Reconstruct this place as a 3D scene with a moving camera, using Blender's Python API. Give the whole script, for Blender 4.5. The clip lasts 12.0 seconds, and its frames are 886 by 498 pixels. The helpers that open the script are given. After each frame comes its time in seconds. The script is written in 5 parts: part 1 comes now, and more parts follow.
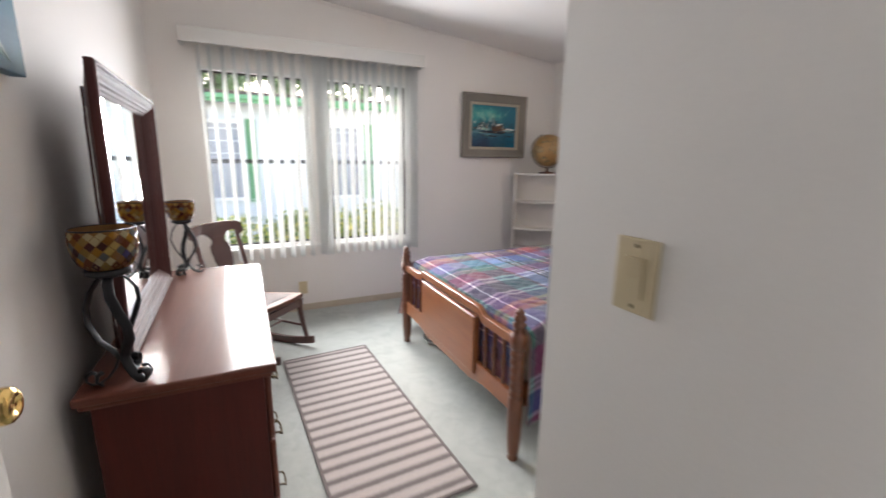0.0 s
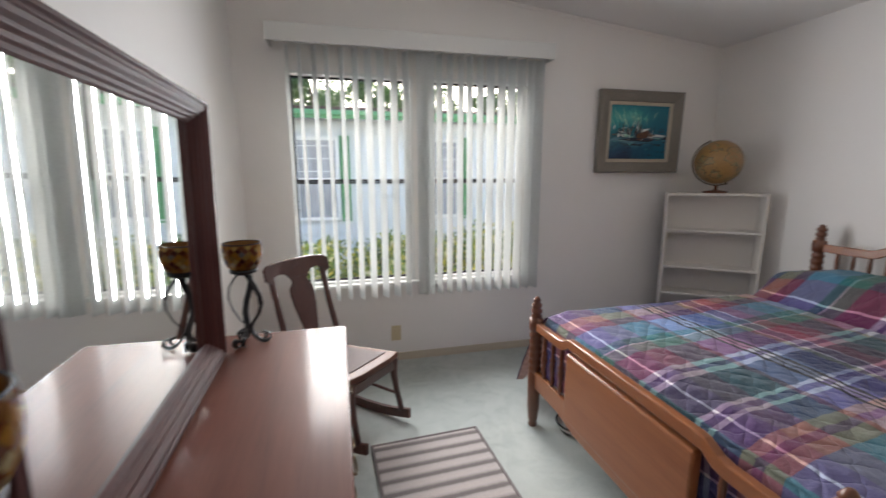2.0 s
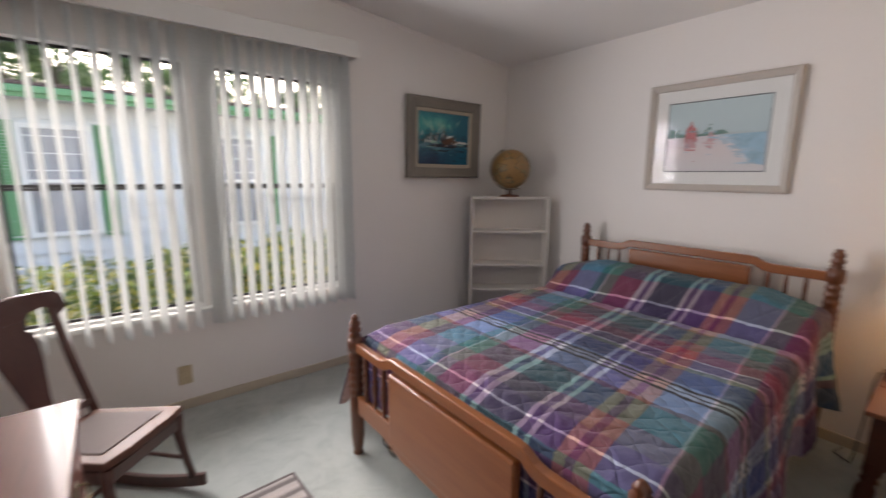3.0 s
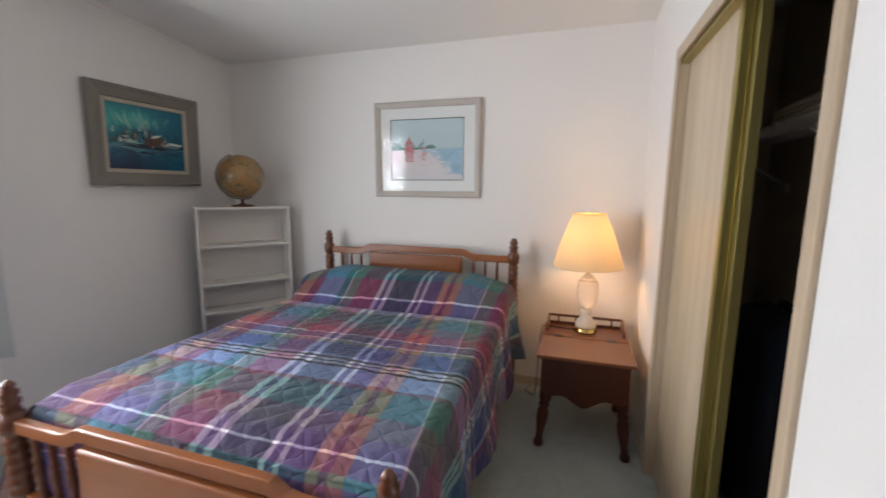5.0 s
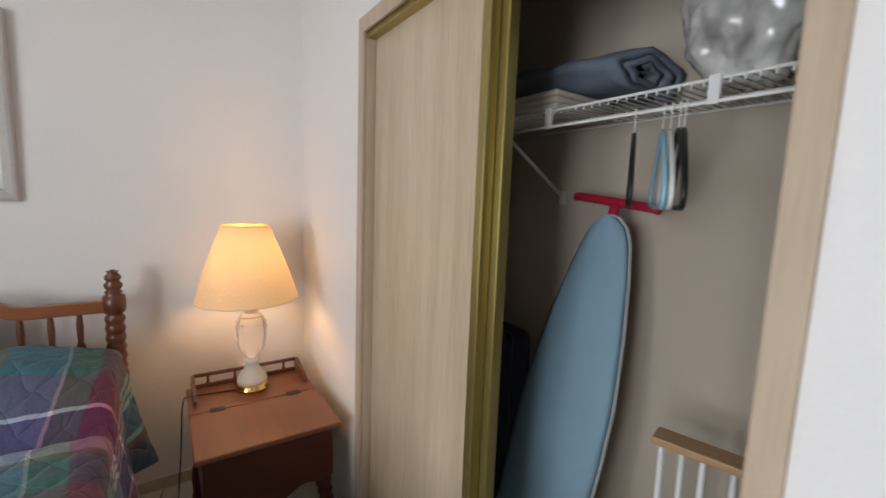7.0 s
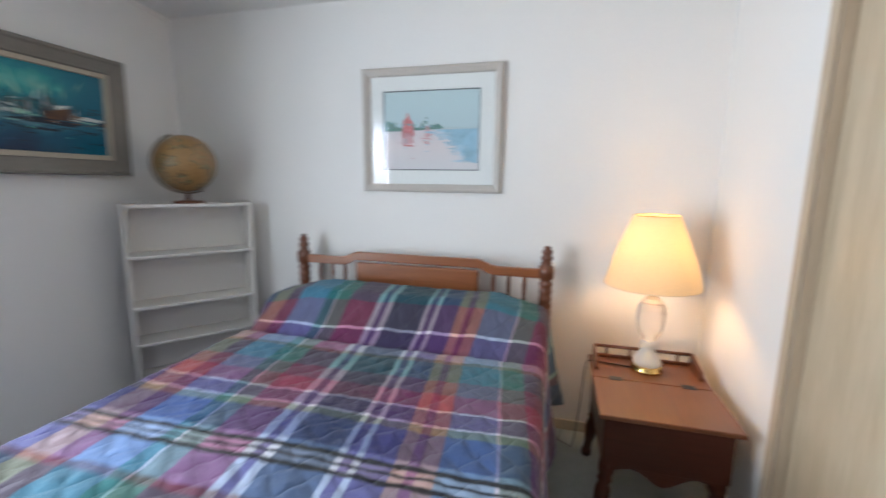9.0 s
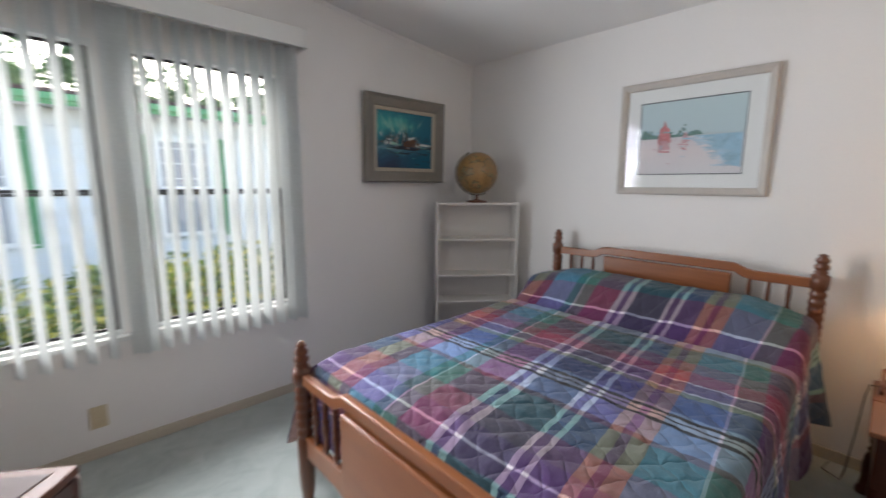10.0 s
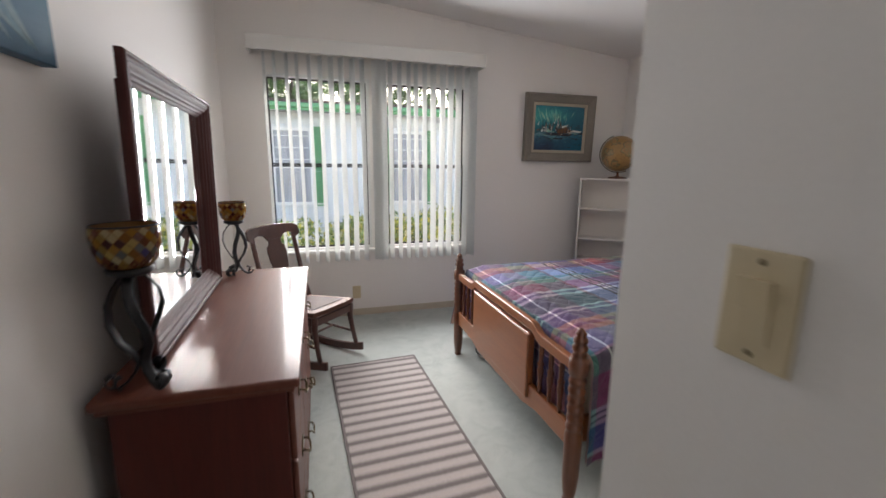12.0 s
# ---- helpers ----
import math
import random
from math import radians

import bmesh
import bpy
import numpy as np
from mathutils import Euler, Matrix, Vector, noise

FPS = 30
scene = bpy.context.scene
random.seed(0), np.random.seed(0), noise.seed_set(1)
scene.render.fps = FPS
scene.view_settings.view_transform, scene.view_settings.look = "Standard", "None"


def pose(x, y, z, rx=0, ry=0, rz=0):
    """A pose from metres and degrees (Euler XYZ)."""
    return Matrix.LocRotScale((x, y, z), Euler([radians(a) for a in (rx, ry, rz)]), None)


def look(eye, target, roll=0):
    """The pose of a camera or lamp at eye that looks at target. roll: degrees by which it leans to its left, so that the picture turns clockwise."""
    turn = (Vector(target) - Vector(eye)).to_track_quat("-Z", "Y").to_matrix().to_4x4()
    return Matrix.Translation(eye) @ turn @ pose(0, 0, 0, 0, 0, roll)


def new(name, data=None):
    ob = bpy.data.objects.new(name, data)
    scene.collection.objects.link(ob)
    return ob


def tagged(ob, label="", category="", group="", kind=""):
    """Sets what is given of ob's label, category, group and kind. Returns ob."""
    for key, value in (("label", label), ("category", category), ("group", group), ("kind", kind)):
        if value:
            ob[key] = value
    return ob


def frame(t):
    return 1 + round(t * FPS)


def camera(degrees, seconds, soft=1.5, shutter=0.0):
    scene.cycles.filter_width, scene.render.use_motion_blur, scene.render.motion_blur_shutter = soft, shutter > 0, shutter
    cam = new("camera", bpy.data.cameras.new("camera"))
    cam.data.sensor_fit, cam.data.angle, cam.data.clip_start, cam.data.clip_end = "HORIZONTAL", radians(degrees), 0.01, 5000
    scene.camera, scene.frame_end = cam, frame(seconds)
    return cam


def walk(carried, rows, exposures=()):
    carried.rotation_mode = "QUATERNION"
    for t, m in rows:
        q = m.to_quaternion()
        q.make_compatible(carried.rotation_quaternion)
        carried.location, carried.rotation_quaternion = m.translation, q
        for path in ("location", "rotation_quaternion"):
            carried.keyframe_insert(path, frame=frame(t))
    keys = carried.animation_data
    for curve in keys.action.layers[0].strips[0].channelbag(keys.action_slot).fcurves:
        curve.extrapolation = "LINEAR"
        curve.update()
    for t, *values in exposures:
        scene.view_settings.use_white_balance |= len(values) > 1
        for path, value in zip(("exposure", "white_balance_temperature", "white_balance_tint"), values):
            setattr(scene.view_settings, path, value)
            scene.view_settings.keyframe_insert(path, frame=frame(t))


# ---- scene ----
cam = camera(93.7, 12.0, shutter=0.5)
PATH = [
    (0, (0.1585, 0.1075, 1.417), (0.9965, 1.8735, 0.998), 0.7),
    (0.5, (0.2275, 0.3585, 1.422), (0.7075, 2.2565, 1.009), 0.5),
    (1, (0.2335, 0.5675, 1.414), (0.5095, 2.5095, 1.025), 0.1),
    (1.5, (0.1645, 0.8165, 1.438), (0.4475, 2.7625, 1.073), -0.2),
    (2, (0.1975, 1.0025, 1.436), (0.6715, 2.9125, 1.082), -0.1),
    (2.5, (0.2745, 1.0905, 1.442), (1.0905, 2.8845, 1.1), 0.2),
    (3, (0.3345, 1.1715, 1.464), (1.5585, 2.7145, 1.116), 0.5),
    (3.5, (0.3515, 1.1955, 1.472), (1.8895, 2.4285, 1.132), 0.6),
    (3.7, (0.3535, 1.1865, 1.468), (1.9835, 2.2965, 1.136), 0.5),
    (5.3, (0.4335, 1.1465, 1.439), (2.3765, 1.5215, 1.154), 2.0),
    (5.5, (0.4815, 1.1655, 1.429), (2.4565, 1.3255, 1.155), 3.4),
    (6, (0.7305, 1.1905, 1.433), (2.6745, 0.7905, 1.186), 4.5),
    (6.5, (0.9635, 1.2695, 1.446), (2.7085, 0.3245, 1.201), 3.2),
    (6.7, (1.0405, 1.3035, 1.444), (2.6855, 0.1925, 1.199), 2.1),
    (8.3, (1.1965, 1.5665, 1.508), (3.0955, 1.0385, 1.174), 0.0),
    (8.5, (1.1745, 1.5625, 1.493), (3.1355, 1.3445, 1.164), 0.5),
    (9, (1.0075, 1.5285, 1.433), (2.9165, 2.0355, 1.117), 0.8),
    (9.5, (0.7345, 1.4885, 1.435), (2.4135, 2.5235, 1.104), 0.3),
    (10, (0.5155, 1.3665, 1.442), (1.8675, 2.8065, 1.129), 0.3),
    (10.5, (0.4095, 1.0915, 1.407), (1.4525, 2.7675, 1.084), 0.8),
    (11, (0.3155, 0.8185, 1.424), (1.1325, 2.6125, 1.083), 1.0),
    (11.5, (0.2725, 0.5445, 1.416), (0.9415, 2.3915, 1.04), 0.9),
    (12, (0.2755, 0.2485, 1.381), (0.8395, 2.1285, 0.994), 0.6),
]
EXPOSURES = [(0.0, 3.25, 6600, 13), (0.5, 3.05, 6450, 11), (1.0, 2.85, 6350, 8), (2.0, 2.6, 6500, 11), (2.5, 2.5, 6650, 14), (3.0, 2.5, 6850, 17), (3.7, 2.5, 6900, 18), (5.3, 2.82, 6300, 9), (6.5, 2.6, 6350, 10), (8.5, 3.0, 5650, 4), (9.0, 3.12, 5750, 4), (9.5, 2.97, 5850, 6), (10.2, 2.66, 6350, 10), (11.0, 2.55, 6450, 11), (12.0, 2.66, 6650, 13)]
walk(cam, [(t, look(eye, target, roll)) for t, eye, target, roll in PATH], EXPOSURES)
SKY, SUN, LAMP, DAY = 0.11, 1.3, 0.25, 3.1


# ---- world and light ----
world = bpy.data.worlds.new("sky")
scene.world = world
world.use_nodes = True
wn = world.node_tree
bg = wn.nodes["Background"]
sky = wn.nodes.new("ShaderNodeTexSky")
sky.sky_type = "NISHITA"
sky.sun_disc = False
sky.sun_elevation, sky.sun_rotation = radians(36), radians(10)
sky.air_density, sky.dust_density, sky.ozone_density = 1.0, 3.0, 1.0
bg.inputs["Strength"].default_value = SKY
wn.links.new(sky.outputs["Color"], bg.inputs["Color"])

sun = new("sun", bpy.data.lights.new("sun", "SUN"))
sun.data.energy, sun.data.angle, sun.data.color = SUN, radians(60), (0.97, 0.99, 1.0)
sun.rotation_euler = (radians(-54), 0, radians(-10))


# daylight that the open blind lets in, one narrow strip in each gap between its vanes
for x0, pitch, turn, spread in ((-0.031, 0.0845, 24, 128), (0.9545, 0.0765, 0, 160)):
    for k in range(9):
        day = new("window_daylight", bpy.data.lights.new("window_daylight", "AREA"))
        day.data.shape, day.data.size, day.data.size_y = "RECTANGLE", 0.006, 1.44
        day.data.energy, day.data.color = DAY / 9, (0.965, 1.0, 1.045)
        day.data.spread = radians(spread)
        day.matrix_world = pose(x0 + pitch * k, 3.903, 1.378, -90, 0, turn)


# ---- materials ----
def material(name, base, rough=0.6, metal=0.0):
    m = bpy.data.materials.new(name)
    m.use_nodes = True
    b = m.node_tree.nodes["Principled BSDF"]
    b.inputs["Base Color"].default_value = (*base, 1)
    b.inputs["Roughness"].default_value = rough
    b.inputs["Metallic"].default_value = metal
    return m, m.node_tree, b


def node(tree, kind, **values):
    n = tree.nodes.new(kind)
    for key, value in values.items():
        n.inputs[key.replace("_", " ")].default_value = value
    return n


def coords(tree, stretch=(1, 1, 1), output="Object"):
    c, m = tree.nodes.new("ShaderNodeTexCoord"), tree.nodes.new("ShaderNodeMapping")
    m.inputs["Scale"].default_value = stretch
    tree.links.new(c.outputs[output], m.inputs["Vector"])
    return m.outputs["Vector"]


def ramp(tree, fac, stops, steps=False):
    r = tree.nodes.new("ShaderNodeValToRGB")
    r.color_ramp.interpolation = "CONSTANT" if steps else "LINEAR"
    e = r.color_ramp.elements
    while len(e) < len(stops):
        e.new(1.0)
    for k, (p, c) in enumerate(stops):
        e[k].position, e[k].color = p, (*c, 1)
    tree.links.new(fac, r.inputs["Fac"])
    return r.outputs["Color"]


def bump(tree, b, height, strength, distance=0.002):
    n = node(tree, "ShaderNodeBump", Strength=strength, Distance=distance)
    tree.links.new(height, n.inputs["Height"])
    tree.links.new(n.outputs["Normal"], b.inputs["Normal"])


def shade(c, f):
    return tuple(min(1.0, v * f) for v in c)


def surface(name, base, rough=0.6, metal=0.0, grain=60.0, vary=0.06, bumps=0.15, coarse=2.5, stretch=(1, 1, 1), patch=0.0, coat=0.0):
    """Plain painted, plastic, metal or woven stuff: fine grain and broad unevenness."""
    m, t, b = material(name, base, rough, metal)
    v = coords(t, stretch)
    fine = node(t, "ShaderNodeTexNoise", Scale=grain, Detail=4.0)
    broad = node(t, "ShaderNodeTexNoise", Scale=coarse, Detail=3.0)
    t.links.new(v, fine.inputs["Vector"]), t.links.new(v, broad.inputs["Vector"])
    mixed = node(t, "ShaderNodeMix", Factor=0.5)
    t.links.new(fine.outputs["Fac"], mixed.inputs[2]), t.links.new(broad.outputs["Fac"], mixed.inputs[3])
    t.links.new(ramp(t, mixed.outputs[0], [(0.3, shade(base, 1 - vary)), (0.7, shade(base, 1 + vary))]), b.inputs["Base Color"])
    r = node(t, "ShaderNodeMapRange", To_Min=max(0.02, rough - 0.06 - patch), To_Max=min(1.0, rough + 0.06 + patch))
    t.links.new(broad.outputs["Fac"], r.inputs["Value"]), t.links.new(r.outputs["Result"], b.inputs["Roughness"])
    if bumps:
        bump(t, b, fine.outputs["Fac"], bumps)
    b.inputs["Coat Weight"].default_value = coat
    b.inputs["Coat Roughness"].default_value = 0.12
    return m


def wood(name, dark, light, rough=0.35, along="y", scale=1.0, coat=0.3, ring=9.0, gloss=0.5, sheen=0.22):
    """Stained or varnished wood with long grain along one axis."""
    m, t, b = material(name, light, rough)
    s = {"x": (0.9, 14, 14), "y": (14, 0.9, 14), "z": (14, 14, 0.9)}[along]
    v = coords(t, tuple(k * scale for k in s))
    n1 = node(t, "ShaderNodeTexNoise", Scale=1.6, Detail=6.0, Roughness=0.6, Distortion=0.5)
    n2 = node(t, "ShaderNodeTexNoise", Scale=ring, Detail=3.0, Roughness=0.7)
    t.links.new(v, n1.inputs["Vector"]), t.links.new(v, n2.inputs["Vector"])
    mix = node(t, "ShaderNodeMix", Factor=0.4)
    t.links.new(n1.outputs["Fac"], mix.inputs[2]), t.links.new(n2.outputs["Fac"], mix.inputs[3])
    t.links.new(ramp(t, mix.outputs[0], [(0.32, dark), (0.5, tuple((a + c) / 2 for a, c in zip(dark, light))), (0.7, light)]), b.inputs["Base Color"])
    r = node(t, "ShaderNodeMapRange", To_Min=rough - 0.05, To_Max=rough + 0.1)
    t.links.new(n1.outputs["Fac"], r.inputs["Value"]), t.links.new(r.outputs["Result"], b.inputs["Roughness"])
    bump(t, b, n2.outputs["Fac"], 0.02, 0.0006)
    b.inputs["Coat Weight"].default_value, b.inputs["Coat Roughness"].default_value = coat, sheen
    b.inputs["Specular IOR Level"].default_value = gloss
    return m


def glass_of(name, tint=(1, 1, 1), rough=0.0, ior=1.45):
    m, t, b = material(name, tint, rough)
    b.inputs["Transmission Weight"].default_value = 1.0
    b.inputs["IOR"].default_value = ior
    return m


def thin_glass(name, ior=1.5):
    """A flat pane: clear, with a reflection that grows towards grazing angles."""
    m, t, b = material(name, (1, 1, 1), 0.0)
    clear, gloss, mx, fr = t.nodes.new("ShaderNodeBsdfTransparent"), node(t, "ShaderNodeBsdfGlossy", Roughness=0.005), t.nodes.new("ShaderNodeMixShader"), node(t, "ShaderNodeFresnel", IOR=ior)
    clear.inputs["Color"].default_value = (0.985, 0.99, 0.985, 1)
    t.links.new(fr.outputs[0], mx.inputs[0]), t.links.new(clear.outputs[0], mx.inputs[1]), t.links.new(gloss.outputs[0], mx.inputs[2])
    t.links.new(mx.outputs[0], t.nodes["Material Output"].inputs["Surface"])
    return m


def translucent(name, base, through_share=0.5, rough=0.8, grain=90.0):
    """Thin white plastic or cloth that lets light through."""
    m, t, b = material(name, base, rough)
    v = coords(t)
    n = node(t, "ShaderNodeTexNoise", Scale=grain, Detail=3.0)
    t.links.new(v, n.inputs["Vector"])
    col = ramp(t, n.outputs["Fac"], [(0.3, shade(base, 0.94)), (0.7, shade(base, 1.04))])
    t.links.new(col, b.inputs["Base Color"])
    tr, mx = t.nodes.new("ShaderNodeBsdfTranslucent"), node(t, "ShaderNodeMixShader", Fac=through_share)
    t.links.new(col, tr.inputs["Color"])
    t.links.new(b.outputs[0], mx.inputs[1]), t.links.new(tr.outputs[0], mx.inputs[2])
    t.links.new(mx.outputs[0], t.nodes["Material Output"].inputs["Surface"])
    return m


WALL = surface("painted_wallboard", (0.84, 0.81, 0.78), 0.62, grain=140, vary=0.025, bumps=0.06, coarse=1.2)
CEILING = surface("ceiling_paint", (0.84, 0.82, 0.8), 0.8, grain=220, vary=0.03, bumps=0.12, coarse=1.0)
DOOR_PAINT = surface("door_paint", (0.80, 0.78, 0.745), 0.45, grain=90, vary=0.02, bumps=0.04)
TRIM = wood("tan_trim", (0.44, 0.33, 0.22), (0.60, 0.47, 0.34), 0.5, "z", coat=0.1)
BASE_TRIM = wood("tan_baseboard", (0.49, 0.42, 0.32), (0.62, 0.55, 0.44), 0.5, "x", coat=0.1)
CLOSET_DOOR = wood("limed_oak_vinyl", (0.46, 0.35, 0.225), (0.67, 0.545, 0.385), 0.42, "z", 0.55, coat=0.1, ring=14.0)
GOLD_EDGE = surface("gold_anodised_edge", (0.42, 0.34, 0.12), 0.35, 0.8, vary=0.08, bumps=0.05, stretch=(1, 1, 0.05))
CLOSET_WALL = surface("closet_wallboard", (0.50, 0.42, 0.33), 0.75, grain=120, vary=0.03, bumps=0.06)
IVORY = surface("ivory_plastic", (0.62, 0.52, 0.34), 0.38, grain=200, vary=0.02, bumps=0.02)
WINDOW_WHITE = surface("white_window_frame", (0.80, 0.80, 0.78), 0.4, vary=0.03, bumps=0.04)
BRONZE = surface("bronze_aluminium", (0.055, 0.05, 0.05), 0.35, 0.7, vary=0.1, bumps=0.03)
VANE = translucent("vane_fabric", (0.80, 0.815, 0.81), 0.65)
HEADRAIL = surface("white_pvc", (0.70, 0.695, 0.665), 0.4, vary=0.02, bumps=0.02)
GLASS = thin_glass("clear_glass")
PICTURE_GLASS = thin_glass("picture_glass", 1.3)
CRYSTAL = glass_of("cut_crystal", (0.96, 0.93, 0.89), 0.1, 1.45)
CRYSTAL.node_tree.nodes["Principled BSDF"].inputs["Transmission Weight"].default_value = 0.82
FROST = glass_of("frosted_crystal", (0.93, 0.87, 0.78), 0.4, 1.45)
FROST.node_tree.nodes["Principled BSDF"].inputs["Transmission Weight"].default_value = 0.45
MIRROR = material("mirror_silver", (0.9, 0.92, 0.91), 0.01, 1.0)[0]
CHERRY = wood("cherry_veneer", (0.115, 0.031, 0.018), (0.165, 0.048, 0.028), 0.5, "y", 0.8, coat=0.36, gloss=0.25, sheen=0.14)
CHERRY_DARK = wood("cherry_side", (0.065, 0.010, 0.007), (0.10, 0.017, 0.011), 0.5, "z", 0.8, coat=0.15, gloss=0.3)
MAHOGANY = wood("mahogany_frame", (0.045, 0.013, 0.012), (0.085, 0.025, 0.021), 0.52, "z", 0.8, coat=0.05, gloss=0.2)
MAPLE = wood("honey_maple", (0.21, 0.062, 0.017), (0.31, 0.105, 0.033), 0.3, "y", 0.7, coat=0.4)
MAPLE_DARK = wood("turned_maple", (0.10, 0.027, 0.010), (0.17, 0.053, 0.019), 0.28, "z", 0.7, coat=0.45)
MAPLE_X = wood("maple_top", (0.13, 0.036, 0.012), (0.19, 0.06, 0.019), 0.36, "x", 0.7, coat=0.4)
# deeper tone than maple_top, used below the nightstand's top
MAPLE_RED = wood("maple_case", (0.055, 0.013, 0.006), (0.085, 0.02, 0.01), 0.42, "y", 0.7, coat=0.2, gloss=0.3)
WALNUT = wood("chair_walnut", (0.055, 0.017, 0.012), (0.10, 0.034, 0.023), 0.35, "z", 0.9, coat=0.3)
WALNUT_SEAT = wood("chair_seat_wood", (0.085, 0.028, 0.016), (0.14, 0.048, 0.027), 0.5, "y", 0.9, coat=0.08)
CANE = surface("worn_seat_leather", (0.105, 0.072, 0.068), 0.7, grain=220, vary=0.2, bumps=0.5)
BRASS_OLD = surface("antique_brass", (0.12, 0.085, 0.04), 0.38, 0.9, vary=0.25, bumps=0.1)
BRASS = surface("polished_brass", (0.80, 0.55, 0.20), 0.16, 1.0, vary=0.05, bumps=0.02)
IRON = surface("black_wrought_iron", (0.012, 0.012, 0.015), 0.4, 0.25, grain=120, vary=0.3, bumps=0.25)
SHELF_WHITE = surface("white_laminate", (0.76, 0.72, 0.675), 0.4, grain=120, vary=0.02, bumps=0.03)
FRAME_GREY = surface("grey_weathered_frame", (0.22, 0.195, 0.165), 0.55, grain=80, vary=0.2, bumps=0.2)
LINER = surface("linen_liner", (0.5, 0.43, 0.33), 0.75, grain=300, vary=0.08, bumps=0.3)
FRAME_PALE = surface("pale_washed_frame", (0.52, 0.47, 0.42), 0.45, grain=60, vary=0.07, bumps=0.08)
MATBOARD = surface("matboard", (0.86, 0.84, 0.82), 0.85, grain=300, vary=0.01, bumps=0.03)
INK = surface("dark_inner_mat", (0.04, 0.05, 0.06), 0.8, vary=0.05, bumps=0)
WIRE = surface("white_coated_wire", (0.78, 0.77, 0.74), 0.35, vary=0.03, bumps=0.02)
BLACK_PLASTIC = surface("black_plastic", (0.012, 0.012, 0.013), 0.4, vary=0.1, bumps=0.05)
BLUE_PLASTIC = surface("blue_plastic", (0.30, 0.52, 0.62), 0.35, vary=0.05, bumps=0.02)
WHITE_PLASTIC = surface("white_plastic", (0.75, 0.75, 0.72), 0.35, vary=0.03, bumps=0.02)
RED_METAL = surface("red_enamel", (0.42, 0.015, 0.04), 0.3, vary=0.06, bumps=0.03)
BOARD_CLOTH = surface("blue_cotton_cover", (0.23, 0.35, 0.43), 0.85, grain=240, vary=0.07, bumps=0.35, coarse=5)
BOARD_EDGE = surface("pale_cover_hem", (0.5, 0.52, 0.52), 0.8, grain=240, vary=0.06, bumps=0.3)
BLANKET = surface("slate_blue_fleece", (0.15, 0.18, 0.23), 0.95, grain=160, vary=0.18, bumps=0.8)
CREAM = surface("cream_cotton", (0.58, 0.52, 0.43), 0.9, grain=200, vary=0.06, bumps=0.5)
SUITCASE = surface("navy_canvas", (0.008, 0.012, 0.03), 0.8, grain=300, vary=0.2, bumps=0.4)
PINE = wood("pine_strip", (0.36, 0.2, 0.09), (0.48, 0.3, 0.15), 0.5, "x", coat=0.1)


def carpet():
    m, t, b = material("pale_green_carpet", (0.5, 0.56, 0.48), 0.95)
    v = coords(t)
    tuft = node(t, "ShaderNodeTexNoise", Scale=260.0, Detail=3.0, Roughness=0.7)
    lay = node(t, "ShaderNodeTexNoise", Scale=9.0, Detail=4.0, Roughness=0.65, Distortion=1.0)
    stain = node(t, "ShaderNodeTexNoise", Scale=1.7, Detail=4.0)
    for n in (tuft, lay, stain):
        t.links.new(v, n.inputs["Vector"])
    a, c = node(t, "ShaderNodeMix", Factor=0.45), node(t, "ShaderNodeMix", Factor=0.3)
    t.links.new(tuft.outputs["Fac"], a.inputs[2]), t.links.new(lay.outputs["Fac"], a.inputs[3])
    t.links.new(a.outputs[0], c.inputs[2]), t.links.new(stain.outputs["Fac"], c.inputs[3])
    t.links.new(ramp(t, c.outputs[0], [(0.33, (0.26, 0.285, 0.27)), (0.5, (0.405, 0.435, 0.41)), (0.67, (0.48, 0.51, 0.48))]), b.inputs["Base Color"])
    h = node(t, "ShaderNodeMix", Factor=0.4)
    t.links.new(tuft.outputs["Fac"], h.inputs[2]), t.links.new(lay.outputs["Fac"], h.inputs[3])
    bump(t, b, h.outputs[0], 0.7, 0.006)
    b.inputs["Sheen Weight"].default_value = 0.2
    return m


CARPET = carpet()


def banded(name, axis, stops, span, rough=0.9, weave=400.0):
    """Cloth with woven stripes across one object axis, repeated each span metres."""
    m, t, b = material(name, (0.5, 0.5, 0.5), rough)
    v = coords(t)
    s = t.nodes.new("ShaderNodeSeparateXYZ")
    wob = node(t, "ShaderNodeTexNoise", Scale=70.0, Detail=4.0)
    t.links.new(v, s.inputs[0]), t.links.new(v, wob.inputs["Vector"])
    k = node(t, "ShaderNodeMath")
    k.operation = "MULTIPLY_ADD"
    k.inputs[1].default_value = 0.016
    t.links.new(wob.outputs["Fac"], k.inputs[0]), t.links.new(s.outputs[axis], k.inputs[2])
    d = node(t, "ShaderNodeMath")
    d.operation = "DIVIDE"
    d.inputs[1].default_value = span
    t.links.new(k.outputs[0], d.inputs[0])
    f = node(t, "ShaderNodeMath")
    f.operation = "FRACT"
    t.links.new(d.outputs[0], f.inputs[0])
    col = ramp(t, f.outputs[0], stops)
    n = node(t, "ShaderNodeTexNoise", Scale=weave, Detail=2.0)
    t.links.new(v, n.inputs["Vector"])
    mx = t.nodes.new("ShaderNodeMix")
    mx.data_type, mx.blend_type = "RGBA", "MULTIPLY"
    mx.inputs["Factor"].default_value = 0.6
    t.links.new(col, mx.inputs[6])
    t.links.new(ramp(t, n.outputs["Fac"], [(0.35, (0.62, 0.62, 0.62)), (0.65, (1, 1, 1))]), mx.inputs[7])
    t.links.new(mx.outputs[2], b.inputs["Base Color"])
    bump(t, b, n.outputs["Fac"], 0.8, 0.004)
    return m


